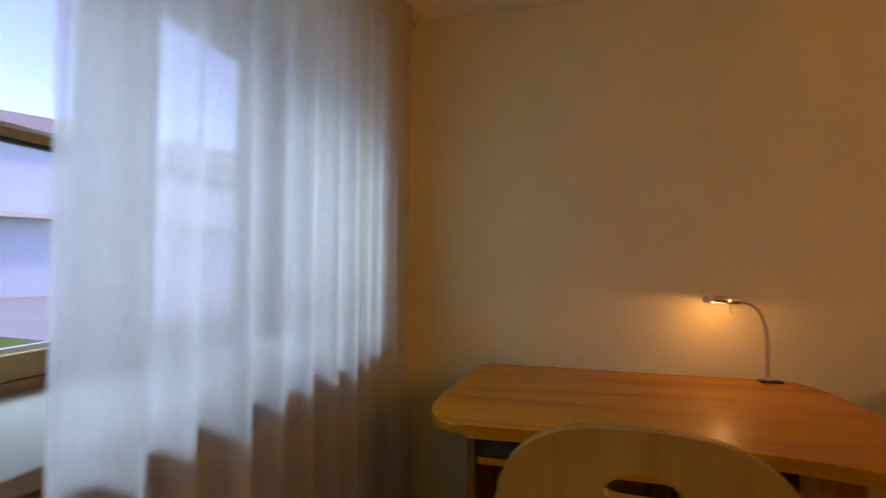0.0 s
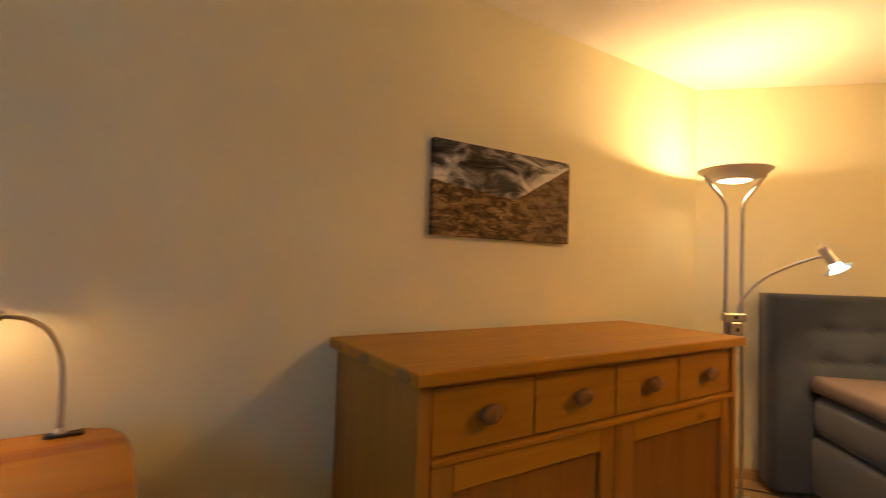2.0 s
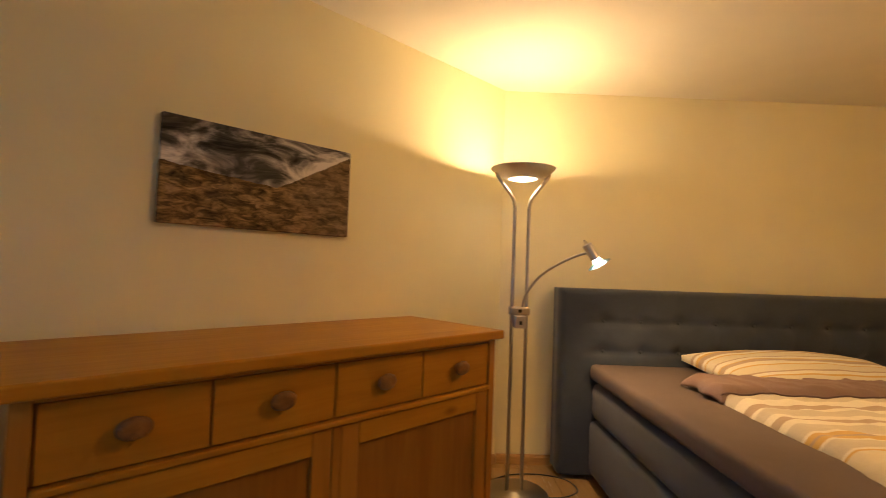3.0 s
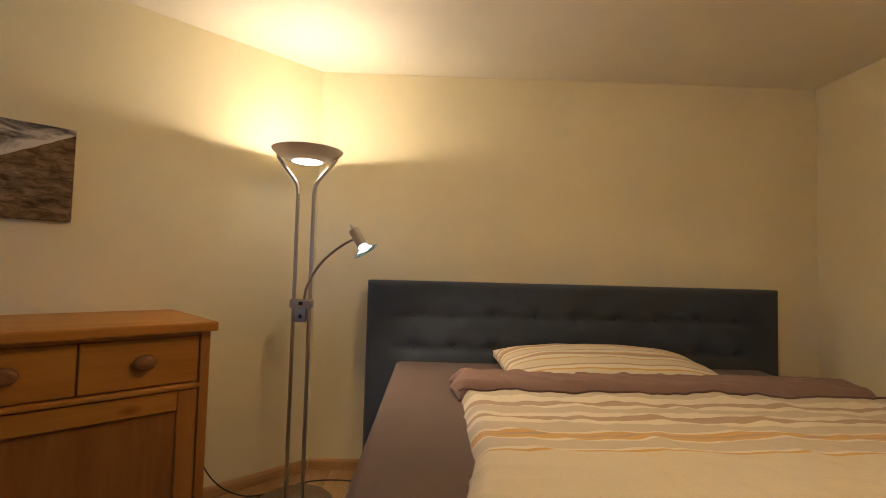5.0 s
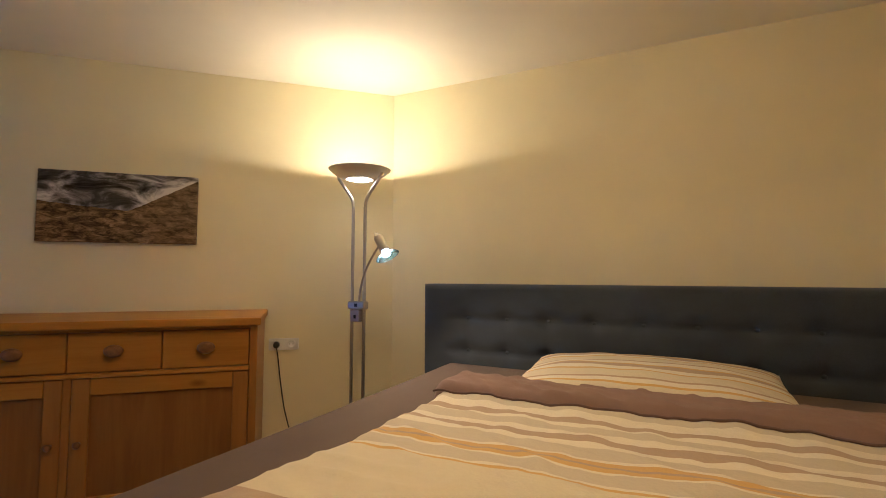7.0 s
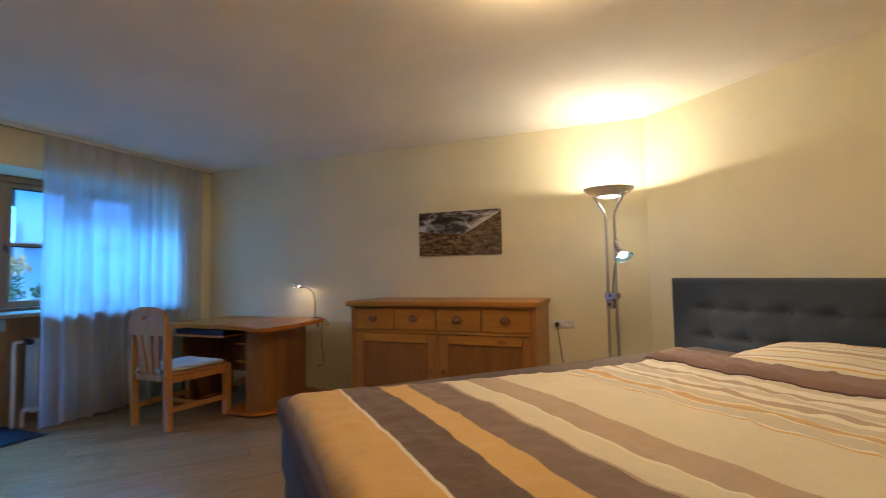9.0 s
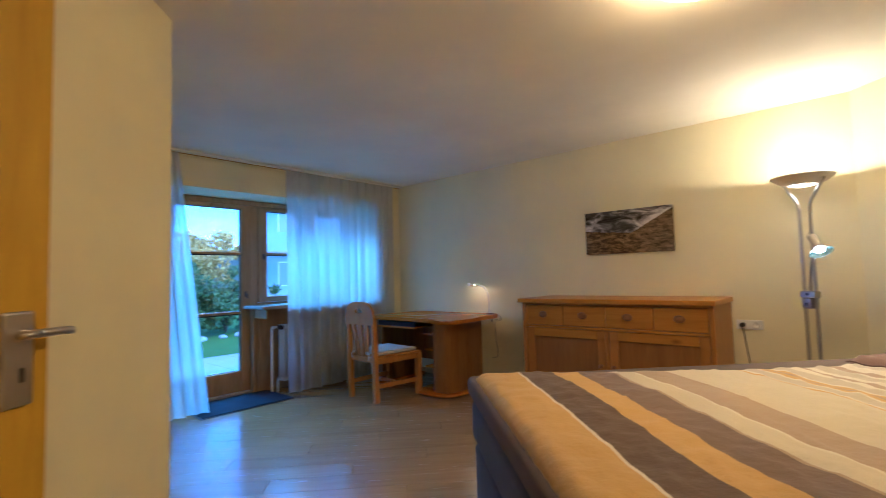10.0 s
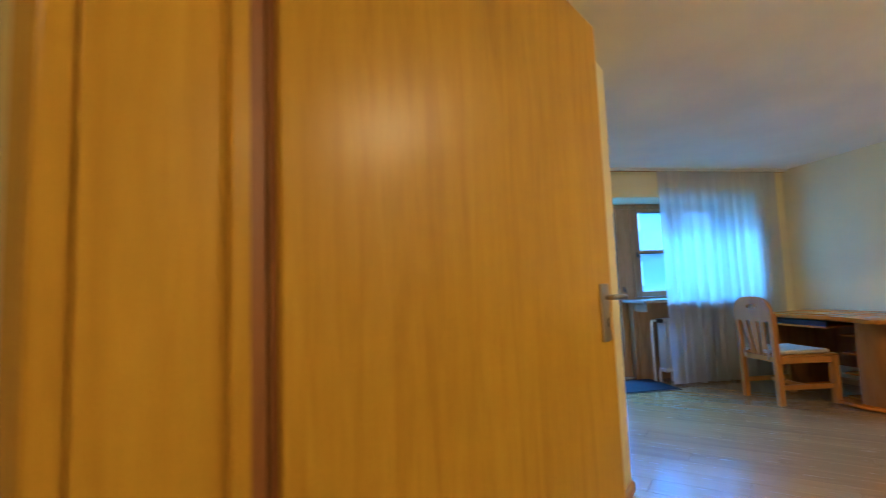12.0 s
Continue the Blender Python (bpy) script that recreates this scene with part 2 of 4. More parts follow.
CREAM, IVORY, BROWN, UMBER, OCHRE, SAND = (0.66, 0.60, 0.45), (0.74, 0.69, 0.56), (0.140, 0.098, 0.079), (0.210, 0.151, 0.120), (0.61, 0.395, 0.13), (0.44, 0.335, 0.235)
LIGHT = (0.57, 0.515, 0.405)
DUVET = striped("striped_duvet_cloth", [
    (0.0, LIGHT), (0.94, IVORY), (0.997, SAND), (1.046, IVORY), (1.068, LIGHT), (1.118, SAND), (1.124, IVORY), (1.158, SAND), (1.207, IVORY), (1.24, LIGHT),
    (1.306, IVORY), (1.322, OCHRE), (1.346, SAND), (1.357, OCHRE), (1.380, IVORY), (1.392, LIGHT), (1.456, IVORY), (1.474, OCHRE), (1.484, CREAM),
    (1.80, SAND), (1.945, IVORY), (1.955, CREAM), (2.05, SAND), (2.055, UMBER), (2.20, OCHRE), (2.298, IVORY), (2.304, BROWN), (2.46, IVORY), (2.47, OCHRE)])
PILLOWCASE = striped("striped_pillow_cloth", [
    (0.0, CREAM), (0.20, SAND), (0.225, IVORY), (0.25, OCHRE), (0.27, SAND), (0.31, IVORY), (0.335, OCHRE), (0.35, CREAM), (0.40, SAND), (0.42, IVORY),
    (0.45, OCHRE), (0.465, SAND), (0.50, IVORY), (0.53, OCHRE), (0.55, CREAM), (0.60, SAND), (0.615, IVORY), (0.635, OCHRE), (0.65, CREAM)])


def mountain_print():
    """A print: torn grey clouds over a brown valley between two slopes; x from 0 to 0.78, z from 0 to 0.395."""
    m, n, l, b = material("mountain_print", (0.2, 0.15, 0.1), 0.75, 0, 0.2)
    v = coords(n, l)
    sep = n.new("ShaderNodeSeparateXYZ")
    l.new(v.outputs["Vector"], sep.inputs[0])

    def op(kind, a, c):
        k = n.new("ShaderNodeMath")
        k.operation = kind
        for i, q in enumerate((a, c)):
            if hasattr(q, "node"):
                l.new(q, k.inputs[i])
            else:
                k.inputs[i].default_value = q
        return k.outputs[0]

    rough = noise_tex(n, l, v, 22.0, 4)
    left = op("SUBTRACT", 0.222, op("MULTIPLY", sep.outputs["X"], 0.098))
    right = op("MULTIPLY", op("SUBTRACT", sep.outputs["X"], 0.0985), 0.543)
    ridge = op("ADD", op("MAXIMUM", left, right), op("MULTIPLY", op("SUBTRACT", rough.outputs["Fac"], 0.5), 0.016))
    above = op("GREATER_THAN", sep.outputs["Z"], ridge)
    cloud = noise_tex(n, l, coords(n, l, (5, 5, 11), (0, 28, 0)), 1.0, 6, 0.62, 0.9)
    near = op("MAXIMUM", op("SUBTRACT", 1.0, op("DIVIDE", op("SUBTRACT", sep.outputs["Z"], ridge), 0.10)), 0.0)
    lit = op("ADD", cloud.outputs["Fac"], op("MULTIPLY", near, 0.14))
    cr = ramp(n, [(0.38, (0.018, 0.017, 0.016)), (0.49, (0.08, 0.074, 0.068)), (0.58, (0.30, 0.275, 0.25)), (0.70, (0.72, 0.68, 0.62))])
    l.new(lit, cr.inputs["Fac"])
    rock = noise_tex(n, l, coords(n, l, (16, 16, 42), (0, -6, 0)), 1.0, 7, 0.7, 0.6)
    rr = ramp(n, [(0.34, (0.018, 0.012, 0.008)), (0.47, (0.12, 0.072, 0.032)), (0.60, (0.34, 0.215, 0.095)), (0.74, (0.52, 0.37, 0.20))])
    l.new(rock.outputs["Fac"], rr.inputs["Fac"])
    smooth = ramp(n, [(0.34, (0.075, 0.050, 0.028)), (0.5, (0.17, 0.118, 0.066)), (0.68, (0.30, 0.215, 0.125))])
    l.new(rock.outputs["Fac"], smooth.inputs["Fac"])
    slope = op("GREATER_THAN", op("SUBTRACT", right, sep.outputs["Z"]), 0.0)
    far = op("MULTIPLY", slope, op("MINIMUM", op("MAXIMUM", op("MULTIPLY", op("SUBTRACT", op("ADD", sep.outputs["X"], op("MULTIPLY", rough.outputs["Fac"], 0.2)), 0.42), 2.4), 0.0), 0.8))
    land = mix(n, l, far, rr.outputs["Color"], smooth.outputs["Color"])
    l.new(mix(n, l, above, land, cr.outputs["Color"]), b.inputs["Base Color"])
    weave = noise_tex(n, l, v, 900, 2)
    bump(n, l, b, weave.outputs["Fac"], 0.2, 0.001)
    return m


PRINT = mountain_print()

# ---- building helpers ----


def part(name, bm, mat, parent=None, label="", m=None, smooth=False):
    me = bpy.data.meshes.new(name)
    bmesh.ops.recalc_face_normals(bm, faces=bm.faces)
    bm.to_mesh(me)
    bm.free()
    me.materials.append(mat)
    if smooth:
        for p in me.polygons:
            p.use_smooth = True
    ob = new(name, me)
    if m is not None:
        ob.matrix_world = m
    if parent is not None:
        ob.parent = parent
    return tagged(ob, label) if label else ob


def thing(name, m, label, category, group="", kind=""):
    ob = new(name)
    ob.empty_display_size = 0.1
    ob.matrix_world = m
    return tagged(ob, label, category, group, kind)


def box(x0, x1, y0, y1, z0, z1, bevel=0.0, seg=2, bm=None):
    bm = bm or bmesh.new()
    vs = [bm.verts.new((x, y, z)) for x in (x0, x1) for y in (y0, y1) for z in (z0, z1)]
    fs = [bm.faces.new([vs[i] for i in f]) for f in ((0, 1, 3, 2), (4, 6, 7, 5), (0, 4, 5, 1), (2, 3, 7, 6), (0, 2, 6, 4), (1, 5, 7, 3))]
    if bevel:
        es = list({e for f in fs for e in f.edges})
        bmesh.ops.bevel(bm, geom=es, offset=bevel, segments=seg, affect="EDGES", profile=0.5)
    return bm


def outline(points, z0, z1, bevel=0.0, seg=3):
    bm = bmesh.new()
    lo = [bm.verts.new((x, y, z0)) for x, y in points]
    hi = [bm.verts.new((x, y, z1)) for x, y in points]
    k = len(points)
    bot, top = bm.faces.new(lo[::-1]), bm.faces.new(hi)
    for i in range(k):
        bm.faces.new((lo[i], lo[(i + 1) % k], hi[(i + 1) % k], hi[i]))
    if bevel:
        es = list(top.edges) + list(bot.edges)
        bmesh.ops.bevel(bm, geom=es, offset=bevel, segments=seg, affect="EDGES", profile=0.5)
    return bm


def spline(points, steps=8):
    """A smooth line through the points."""
    pts = [Vector(p) for p in points]
    pts = [2 * pts[0] - pts[1]] + pts + [2 * pts[-1] - pts[-2]]
    out = []
    for i in range(1, len(pts) - 2):
        a, b, c, d = pts[i - 1:i + 3]
        for k in range(steps):
            t = k / steps
            out.append(0.5 * (2 * b + (c - a) * t + (2 * a - 5 * b + 4 * c - d) * t * t + (3 * b - a - 3 * c + d) * t ** 3))
    return out + [pts[-2]]


def tube(points, r, sides=10, bm=None, taper=None):
    bm = bm or bmesh.new()
    pts = [Vector(p) for p in points]
    rings, side = [], None
    for i, p in enumerate(pts):
        d = (pts[min(i + 1, len(pts) - 1)] - pts[max(i - 1, 0)]).normalized()
        if side is None:
            side = d.orthogonal().normalized()
        side = (side - d * side.dot(d)).normalized()
        up = d.cross(side)
        rr = r if taper is None else r * (1 + (taper - 1) * i / (len(pts) - 1))
        rings.append([bm.verts.new(p + rr * (math.cos(a) * side + math.sin(a) * up)) for a in (2 * math.pi * k / sides for k in range(sides))])
    for a, b in zip(rings, rings[1:]):
        for k in range(sides):
            bm.faces.new((a[k], a[(k + 1) % sides], b[(k + 1) % sides], b[k]))
    bm.faces.new(rings[0][::-1])
    bm.faces.new(rings[-1])
    return bm


def lathe(profile, sides=32, bm=None):
    """Turns a profile of (radius, height) round the z axis."""
    bm = bm or bmesh.new()
    rings = []
    for r, z in profile:
        if r < 1e-6:
            rings.append([bm.verts.new((0, 0, z))])
        else:
            rings.append([bm.verts.new((r * math.cos(a), r * math.sin(a), z)) for a in (2 * math.pi * k / sides for k in range(sides))])
    for a, b in zip(rings, rings[1:]):
        for k in range(sides):
            q = [a[k % len(a)], a[(k + 1) % len(a)], b[(k + 1) % len(b)], b[k % len(b)]]
            q = list(dict.fromkeys(q))
            if len(q) > 2:
                bm.faces.new(q)
    return bm


def slab(length, height, thick, openings=()):
    """A wall along x from 0 to length, its room face at y = 0, its back at y = thick, with openings (x0, x1, z0, z1) through it."""
    xs = sorted({0, length, *(o[0] for o in openings), *(o[1] for o in openings)})
    zs = sorted({0, height, *(o[2] for o in openings), *(o[3] for o in openings)})
    full = lambda i, j: 0 <= i < len(xs) - 1 and 0 <= j < len(zs) - 1 and not any(
        o[0] <= (xs[i] + xs[i + 1]) / 2 <= o[1] and o[2] <= (zs[j] + zs[j + 1]) / 2 <= o[3] for o in openings)
    bm = bmesh.new()
    v = {}
    def vert(i, j, k):
        if (i, j, k) not in v:
            v[i, j, k] = bm.verts.new((xs[i], k * thick, zs[j]))
        return v[i, j, k]
    for i in range(len(xs) - 1):
        for j in range(len(zs) - 1):
            if not full(i, j):
                continue
            for k in (0, 1):
                bm.faces.new([vert(*q, k) for q in ((i, j), (i + 1, j), (i + 1, j + 1), (i, j + 1))])
            for di, dj, a, b in ((-1, 0, (i, j), (i, j + 1)), (1, 0, (i + 1, j), (i + 1, j + 1)), (0, -1, (i, j), (i + 1, j)), (0, 1, (i, j + 1), (i + 1, j + 1))):
                if not full(i + di, j + dj):
                    bm.faces.new((vert(*a, 0), vert(*b, 0), vert(*b, 1), vert(*a, 1)))
    return bm


def structure(name, bm, mat, m=None, label="", category=""):
    return tagged(part(name, bm, mat, None, "", m), label, category, "", "structure")


# ---- the room ----
H = 2.40
BED = pose(4.756, -0.332, 0, 0, 0, -43.3)  # x along the headboard, y towards its wall

structure("wall_desk", slab(4.60, H, 0.2), WALL, pose(0, 0, 0), "cream painted plaster wall behind the desk", "wall")
structure("wall_headboard", slab(3.115, H, 0.2), WALL, BED @ pose(-0.355, 0.13, 0), "cream painted plaster wall behind the bed", "wall")
structure("wall_door", slab(4.16, H, 0.24, [(2.745, 4.085, 0, 2.14)]), WALL, BED @ pose(2.76, 0.13, 0, 0, 0, -90), "cream painted plaster wall with a doorway", "wall")
structure("wall_stub", slab(2.372, H, 0.12), WALL, BED @ pose(2.76, -4.03, 0, 0, 0, 180), "cream painted plaster wall beside the open door", "wall")
structure("wall_south", slab(2.275, H, 0.12), WALL, pose(2.275, -3.532, 0, 0, 0, 180), "cream painted plaster wall", "wall")
structure("wall_window", slab(3.53, H, 0.52, [(0.75, 1.71, 0, 2.09), (1.71, 3.11, 0, 2.09)]), WALL, pose(0, -3.53, 0, 0, 0, 90), "cream plaster wall with a deep window recess", "wall")
structure("wall_parapet", box(-0.52, -0.34, -1.80, -0.42, 0, 0.90), FRAME, None, "oak-clad parapet under the window", "wall")
ROOM = [(-0.52, 0.2), (-0.52, -3.65), (2.24, -3.65)] + [tuple((BED @ Vector((u, -n, 0)))[:2]) for u, n in (
    (0.39, 4.15), (2.76, 4.15), (2.76, 5.12), (4.62, 5.12), (4.62, 1.48), (3.0, 1.48), (3.0, -0.33), (-0.30, -0.33))]
structure("ceiling", outline([(-0.5, 0.2)] + ROOM[1:], H, H + 0.15), CEIL, None, "white painted ceiling with fine texture", "ceiling")
floor = structure("floor", outline(ROOM, -0.15, -0.014), PLANK, None, "light maple laminate plank floor", "floor")
# hall beyond the doorway
structure("wall_hall", slab(4.4, H, 0.12), WALL, BED @ pose(4.5, -1.0, 0, 0, 0, -90), "cream painted hall wall", "wall")
structure("wall_hall_end", slab(1.9, H, 0.12), WALL, BED @ pose(4.6, -5.0, 0, 0, 0, 180), "cream painted hall end wall", "wall")
structure("wall_hall_near", slab(1.7, H, 0.12), WALL, BED @ pose(3.0, -1.6, 0), "cream painted hall wall", "wall")
structure("wall_hall_side", slab(1.0, H, 0.12), WALL, BED @ pose(2.76, -4.03, 0, 0, 0, -90), "cream painted hall wall", "wall")


def skirting(name, m, length):
    bm = bmesh.new()
    prof = [(0, 0), (-0.016, 0), (-0.016, 0.045), (-0.012, 0.056), (-0.004, 0.06), (0, 0.06)]
    a, b = ([bm.verts.new((x, y, z)) for y, z in prof] for x in (0, length))
    for i in range(len(prof)):
        j = (i + 1) % len(prof)
        bm.faces.new((a[i], a[j], b[j], b[i]))
    bm.faces.new(a)
    bm.faces.new(b)
    structure(name, bm, SKIRT, m, "honey wood skirting board along the wall", "skirting")


skirting("baseboard_desk", pose(0.02, -0.001, 0), 4.56)
skirting("baseboard_headboard", BED @ pose(-0.34, 0.129, 0), 3.08)
skirting("baseboard_door_wall", BED @ pose(2.759, 0.11, 0, 0, 0, -90), 2.60)
skirting("baseboard_stub", BED @ pose(2.74, -4.029, 0, 0, 0, 180), 2.352)
skirting("baseboard_south", pose(2.26, -3.531, 0, 0, 0, 180), 2.24)

# ---- balcony door and window ----
XF, XB = -0.43, -0.50


def bar(y0, y1, z0, z1, parent, name="rail", x0=XB, x1=XF, mat=None, bevel=0.006):
    return part(name, box(x0, x1, y0, y1, z0, z1, bevel), mat or FRAME, parent)


def pane(y0, y1, z0, z1, parent):
    p = part("pane", box(-0.469, -0.461, y0, y1, z0, z1), GLASS, parent)
    p.visible_shadow = False
    for q in ((y0, y0 + 0.010, z0, z1), (y1 - 0.010, y1, z0, z1), (y0, y1, z0, z0 + 0.010), (y0, y1, z1 - 0.010, z1)):
        part("gasket", box(-0.458, -0.440, *q), ALU if q[2] == z0 and q[3] < z1 else BLACK, p)
    return p


frame_1 = thing("window_frame", pose(0, 0, 0), "brown oak frame of the balcony door and window", "window", "", "structure")
for q in ((-2.78, -2.705, 0, 2.088), (-1.855, -1.762, 0, 2.028), (-0.50, -0.42, 0.902, 2.028)):
    bar(*q, frame_1, "post")
bar(-2.705, -0.42, 2.030, 2.088, frame_1, "head")
bar(-1.762, -0.50, 0.902, 0.958, frame_1, "bottom_rail")
bar(-2.705, -1.855, 0, 0.028, frame_1, "threshold", -0.52, -0.40, ALU)
part("panel", box(-0.425, -0.345, -1.855, -1.802, 0.0, 0.90, 0.004), FRAME, frame_1, "oak cladding beside the parapet")


def sash(name, y0, y1, z0, z1, g, label, muntins, handle):
    s = thing(name, pose(0, 0, 0), label, "window", "", "structure")
    x0, x1 = -0.492, -0.418
    bar(y0, g[0], z0, z1, s, "stile", x0, x1)
    bar(g[1], y1, z0, z1, s, "stile", x0, x1)
    bar(g[0], g[1], z0, g[2], s, "rail", x0, x1)
    bar(g[0], g[1], g[3], z1, s, "rail", x0, x1)
    zs = [g[2]] + muntins + [g[3]]
    for a, b in zip(zs, zs[1:]):
        pane(g[0], g[1], a + (0.011 if a != g[2] else 0), b - (0.011 if b != g[3] else 0), s)
    for z in muntins:
        bar(g[0], g[1], z - 0.0105, z + 0.0105, s, "glazing_bar", -0.478, -0.436, None, 0.003)
    h = part("handle", box(x1, x1 + 0.010, handle[0] - 0.013, handle[0] + 0.013, handle[1] - 0.030, handle[1] + 0.030, 0.003), DARKSTEEL, s)
    part("lever", tube(spline([(x1 + 0.008, handle[0], handle[1]), (x1 + 0.036, handle[0], handle[1]), (x1 + 0.042, handle[0], handle[1] - 0.012), (x1 + 0.042, handle[0], handle[1] - 0.045)], 4), 0.009, 8), DARKSTEEL, h, "", None, True)
    return s


sash("door_2", -2.70, -1.86, 0.032, 2.026, (-2.61, -1.951, 0.245, 2.018 - 0.03), "oak balcony door with three glass panes", [0.862, 1.50], (-1.905, 1.06))
sash("window_1", -1.757, -1.135, 0.962, 2.026, (-1.655, -1.235, 1.02, 1.988), "oak window sash with two glass panes", [1.50], (-1.70, 1.47))
sash("window_2", -1.127, -0.505, 0.962, 2.026, (-1.03, -0.61, 1.02, 1.988), "oak window sash with two glass panes", [1.50], (-1.075, 1.47))
structure("window_sill", box(-0.425, 0.015, -1.93, -0.30, 0.902, 0.935, 0.006), SILL, None, "pale stone window sill over the radiator", "sill")
for y in (-1.84, -0.36):
    part("bracket", box(-0.33, -0.06, y - 0.012, y + 0.012, 0.80, 0.902, 0.004), FRAME, bpy.data.objects["window_sill"])


def radiator():
    r = thing("radiator", pose(-0.20, -1.60, 0), "white enamelled column radiator under the sill", "radiator")
    lo, hi = 0.13, 0.69
    for k in range(20):
        y = k * 0.052
        bm = bmesh.new()
        for x in (-0.045, 0.0, 0.045):
            tube([(x, y, lo - 0.01), (x, y, hi + 0.01)], 0.016, 8, bm)
        for z in (lo, hi):
            tube([(-0.060, y, z), (0.060, y, z)], 0.024, 10, bm)
        part("column", bm, ENAMEL, r, "", None, True)
    for z in (lo, hi):
        part("header", tube([(0, -0.025, z), (0, 1.02, z)], 0.019, 10), ENAMEL, r, "", None, True)
    for y in (0.1, 0.88):
        part("foot", box(-0.02, 0.02, y - 0.012, y + 0.012, 0, lo, 0.003), ENAMEL, r)
    v = part("valve", tube([(0, -0.060, hi), (0, -0.024, hi)], 0.022, 12), CHROME, r, "chrome thermostat valve", None, True)
    part("valve_knob", tube([(0.015, -0.046, hi), (0.040, -0.046, hi), (0.080, -0.046, hi)], 0.023, 14), BLACK, v, "black thermostat knob", None, True)
    part("pipe", tube(spline([(0, -0.055, hi), (0, -0.095, hi), (0, -0.118, hi - 0.025), (0, -0.12, 0.4), (0, -0.12, 0.0)], 5), 0.013, 10), ENAMEL, r, "", None, True)
    part("pipe", tube(spline([(0, -0.02, lo), (0, -0.045, lo), (0, -0.055, lo - 0.03), (0, -0.055, 0.0)], 5), 0.013, 10), ENAMEL, r, "", None, True)


radiator()


def curtain(name, label, top, bottom, folds, depth, seed, z0=0.02, z1=2.372):
    """A hanging sheer: top and bottom give the stretch of y that it covers."""
    rnd = random.Random(seed)
    ph = [rnd.uniform(0, 6.28) for _ in range(6)]
    bm, rows, nu, nv = bmesh.new(), [], folds * 14, 26
    for j in range(nv + 1):
        v = j / nv
        row = []
        for i in range(nu + 1):
            u = i / nu
            uu = u + 0.018 * math.sin(5.1 * u + ph[0]) + 0.010 * math.sin(17 * u + ph[1])
            y = (top[0] + (top[1] - top[0]) * u) * v + (bottom[0] + (bottom[1] - bottom[0]) * u) * (1 - v)
            a = 2 * math.pi * folds * uu
            amp = depth * (0.55 + 0.45 * math.sin(9 * u + ph[2]) ** 2) * (1.15 - 0.45 * v)
            x = 0.07 + amp * (math.sin(a) + 0.22 * math.sin(2.3 * a + ph[3])) + 0.012 * (1 - v) * math.sin(3.3 * u * folds + ph[4])
            y += 0.012 * math.sin(a + 1.2) * (1 - 0.4 * v)
            row.append(bm.verts.new((x, y, z0 + (z1 - z0) * v)))
        rows.append(row)
    for a, b in zip(rows, rows[1:]):
        for i in range(nu):
            bm.faces.new((a[i], a[i + 1], b[i + 1], b[i]))
    c = thing(name, pose(0, 0, 0), label, "curtain", "sheer curtains")
    part("cloth", bm, SHEER, c, "", None, True)
    return c


curtain("curtain", "white sheer curtain hanging before the window", (-1.71, -0.19), (-1.70, -0.21), 12, 0.030, 3)
curtain("curtain", "white sheer curtain drawn aside by the balcony door", (-3.25, -2.76), (-3.25, -2.50), 7, 0.032, 5)
rail = thing("curtain_rail", pose(0, 0, 0), "slim white curtain rail fixed to the ceiling", "curtain rail")
part("track", box(0.045, 0.095, -3.50, -0.01, 2.378, 2.399, 0.003), WHITE, rail)
part("track_edge", box(0.037, 0.0445, -3.50, -0.01, 2.372, 2.399, 0.002), SKIRT, rail, "narrow wooden edge")

mat = thing("door_mat", pose(-0.07, -2.15, 0), "dark navy ribbed door mat before the balcony door", "mat")
part("carpet", box(-0.275, 0.275, -0.44, 0.44, 0.004, 0.012, 0.003), MAT, mat)
part("backing", box(-0.29, 0.29, -0.455, 0.455, 0.0, 0.006, 0.002), BLACK, mat)

# ---- bed, with its bedding ----


def cushion(x0, x1, y0, y1, z0, z1, r, sag=0.0, step=0.08, seed=1):
    """A soft block: a rounded box whose top and sides swell a little."""
    bm = box(x0, x1, y0, y1, z0, z1, r, 4)
    cuts_x, cuts_y = int((x1 - x0) / step), int((y1 - y0) / step)
    for k in range(1, cuts_x):
        bmesh.ops.bisect_plane(bm, geom=bm.verts[:] + bm.edges[:] + bm.faces[:], plane_co=(x0 + k * (x1 - x0) / cuts_x, 0, 0), plane_no=(1, 0, 0))
    for k in range(1, cuts_y):
        bmesh.ops.bisect_plane(bm, geom=bm.verts[:] + bm.edges[:] + bm.faces[:], plane_co=(0, y0 + k * (y1 - y0) / cuts_y, 0), plane_no=(0, 1, 0))
    for v in bm.verts:
        n = noise.noise(Vector((v.co.x * 2.3 + seed, v.co.y * 2.3, v.co.z * 5)))
        v.co += Vector((0.3 * n, 0.3 * n, n)) * sag
    return bm


bed = thing("box_spring_bed", BED, "dark grey upholstered box-spring bed with tufted headboard", "bed")
part("base", cushion(0.172, 2.22, -2.655, -0.09, 0.05, 0.365, 0.035, 0.004, 0.2, 2), GREY, bed, "", None, True)
part("mattress", cushion(0.180, 2.22, -2.67, -0.09, 0.37, 0.589, 0.05, 0.006, 0.2, 4), GREY, bed, "", None, True)
part("topper", cushion(0.172, 2.225, -2.685, -0.085, 0.592, 0.686, 0.030, 0.006, 0.2, 6), TAUPE, bed, "taupe fitted sheet over the topper", None, True)
for x in (0.3, 2.09):
    for y in (-2.5, -0.3):
        part("foot", box(x - 0.03, x + 0.03, y - 0.03, y + 0.03, 0, 0.052), BLACK, bed)


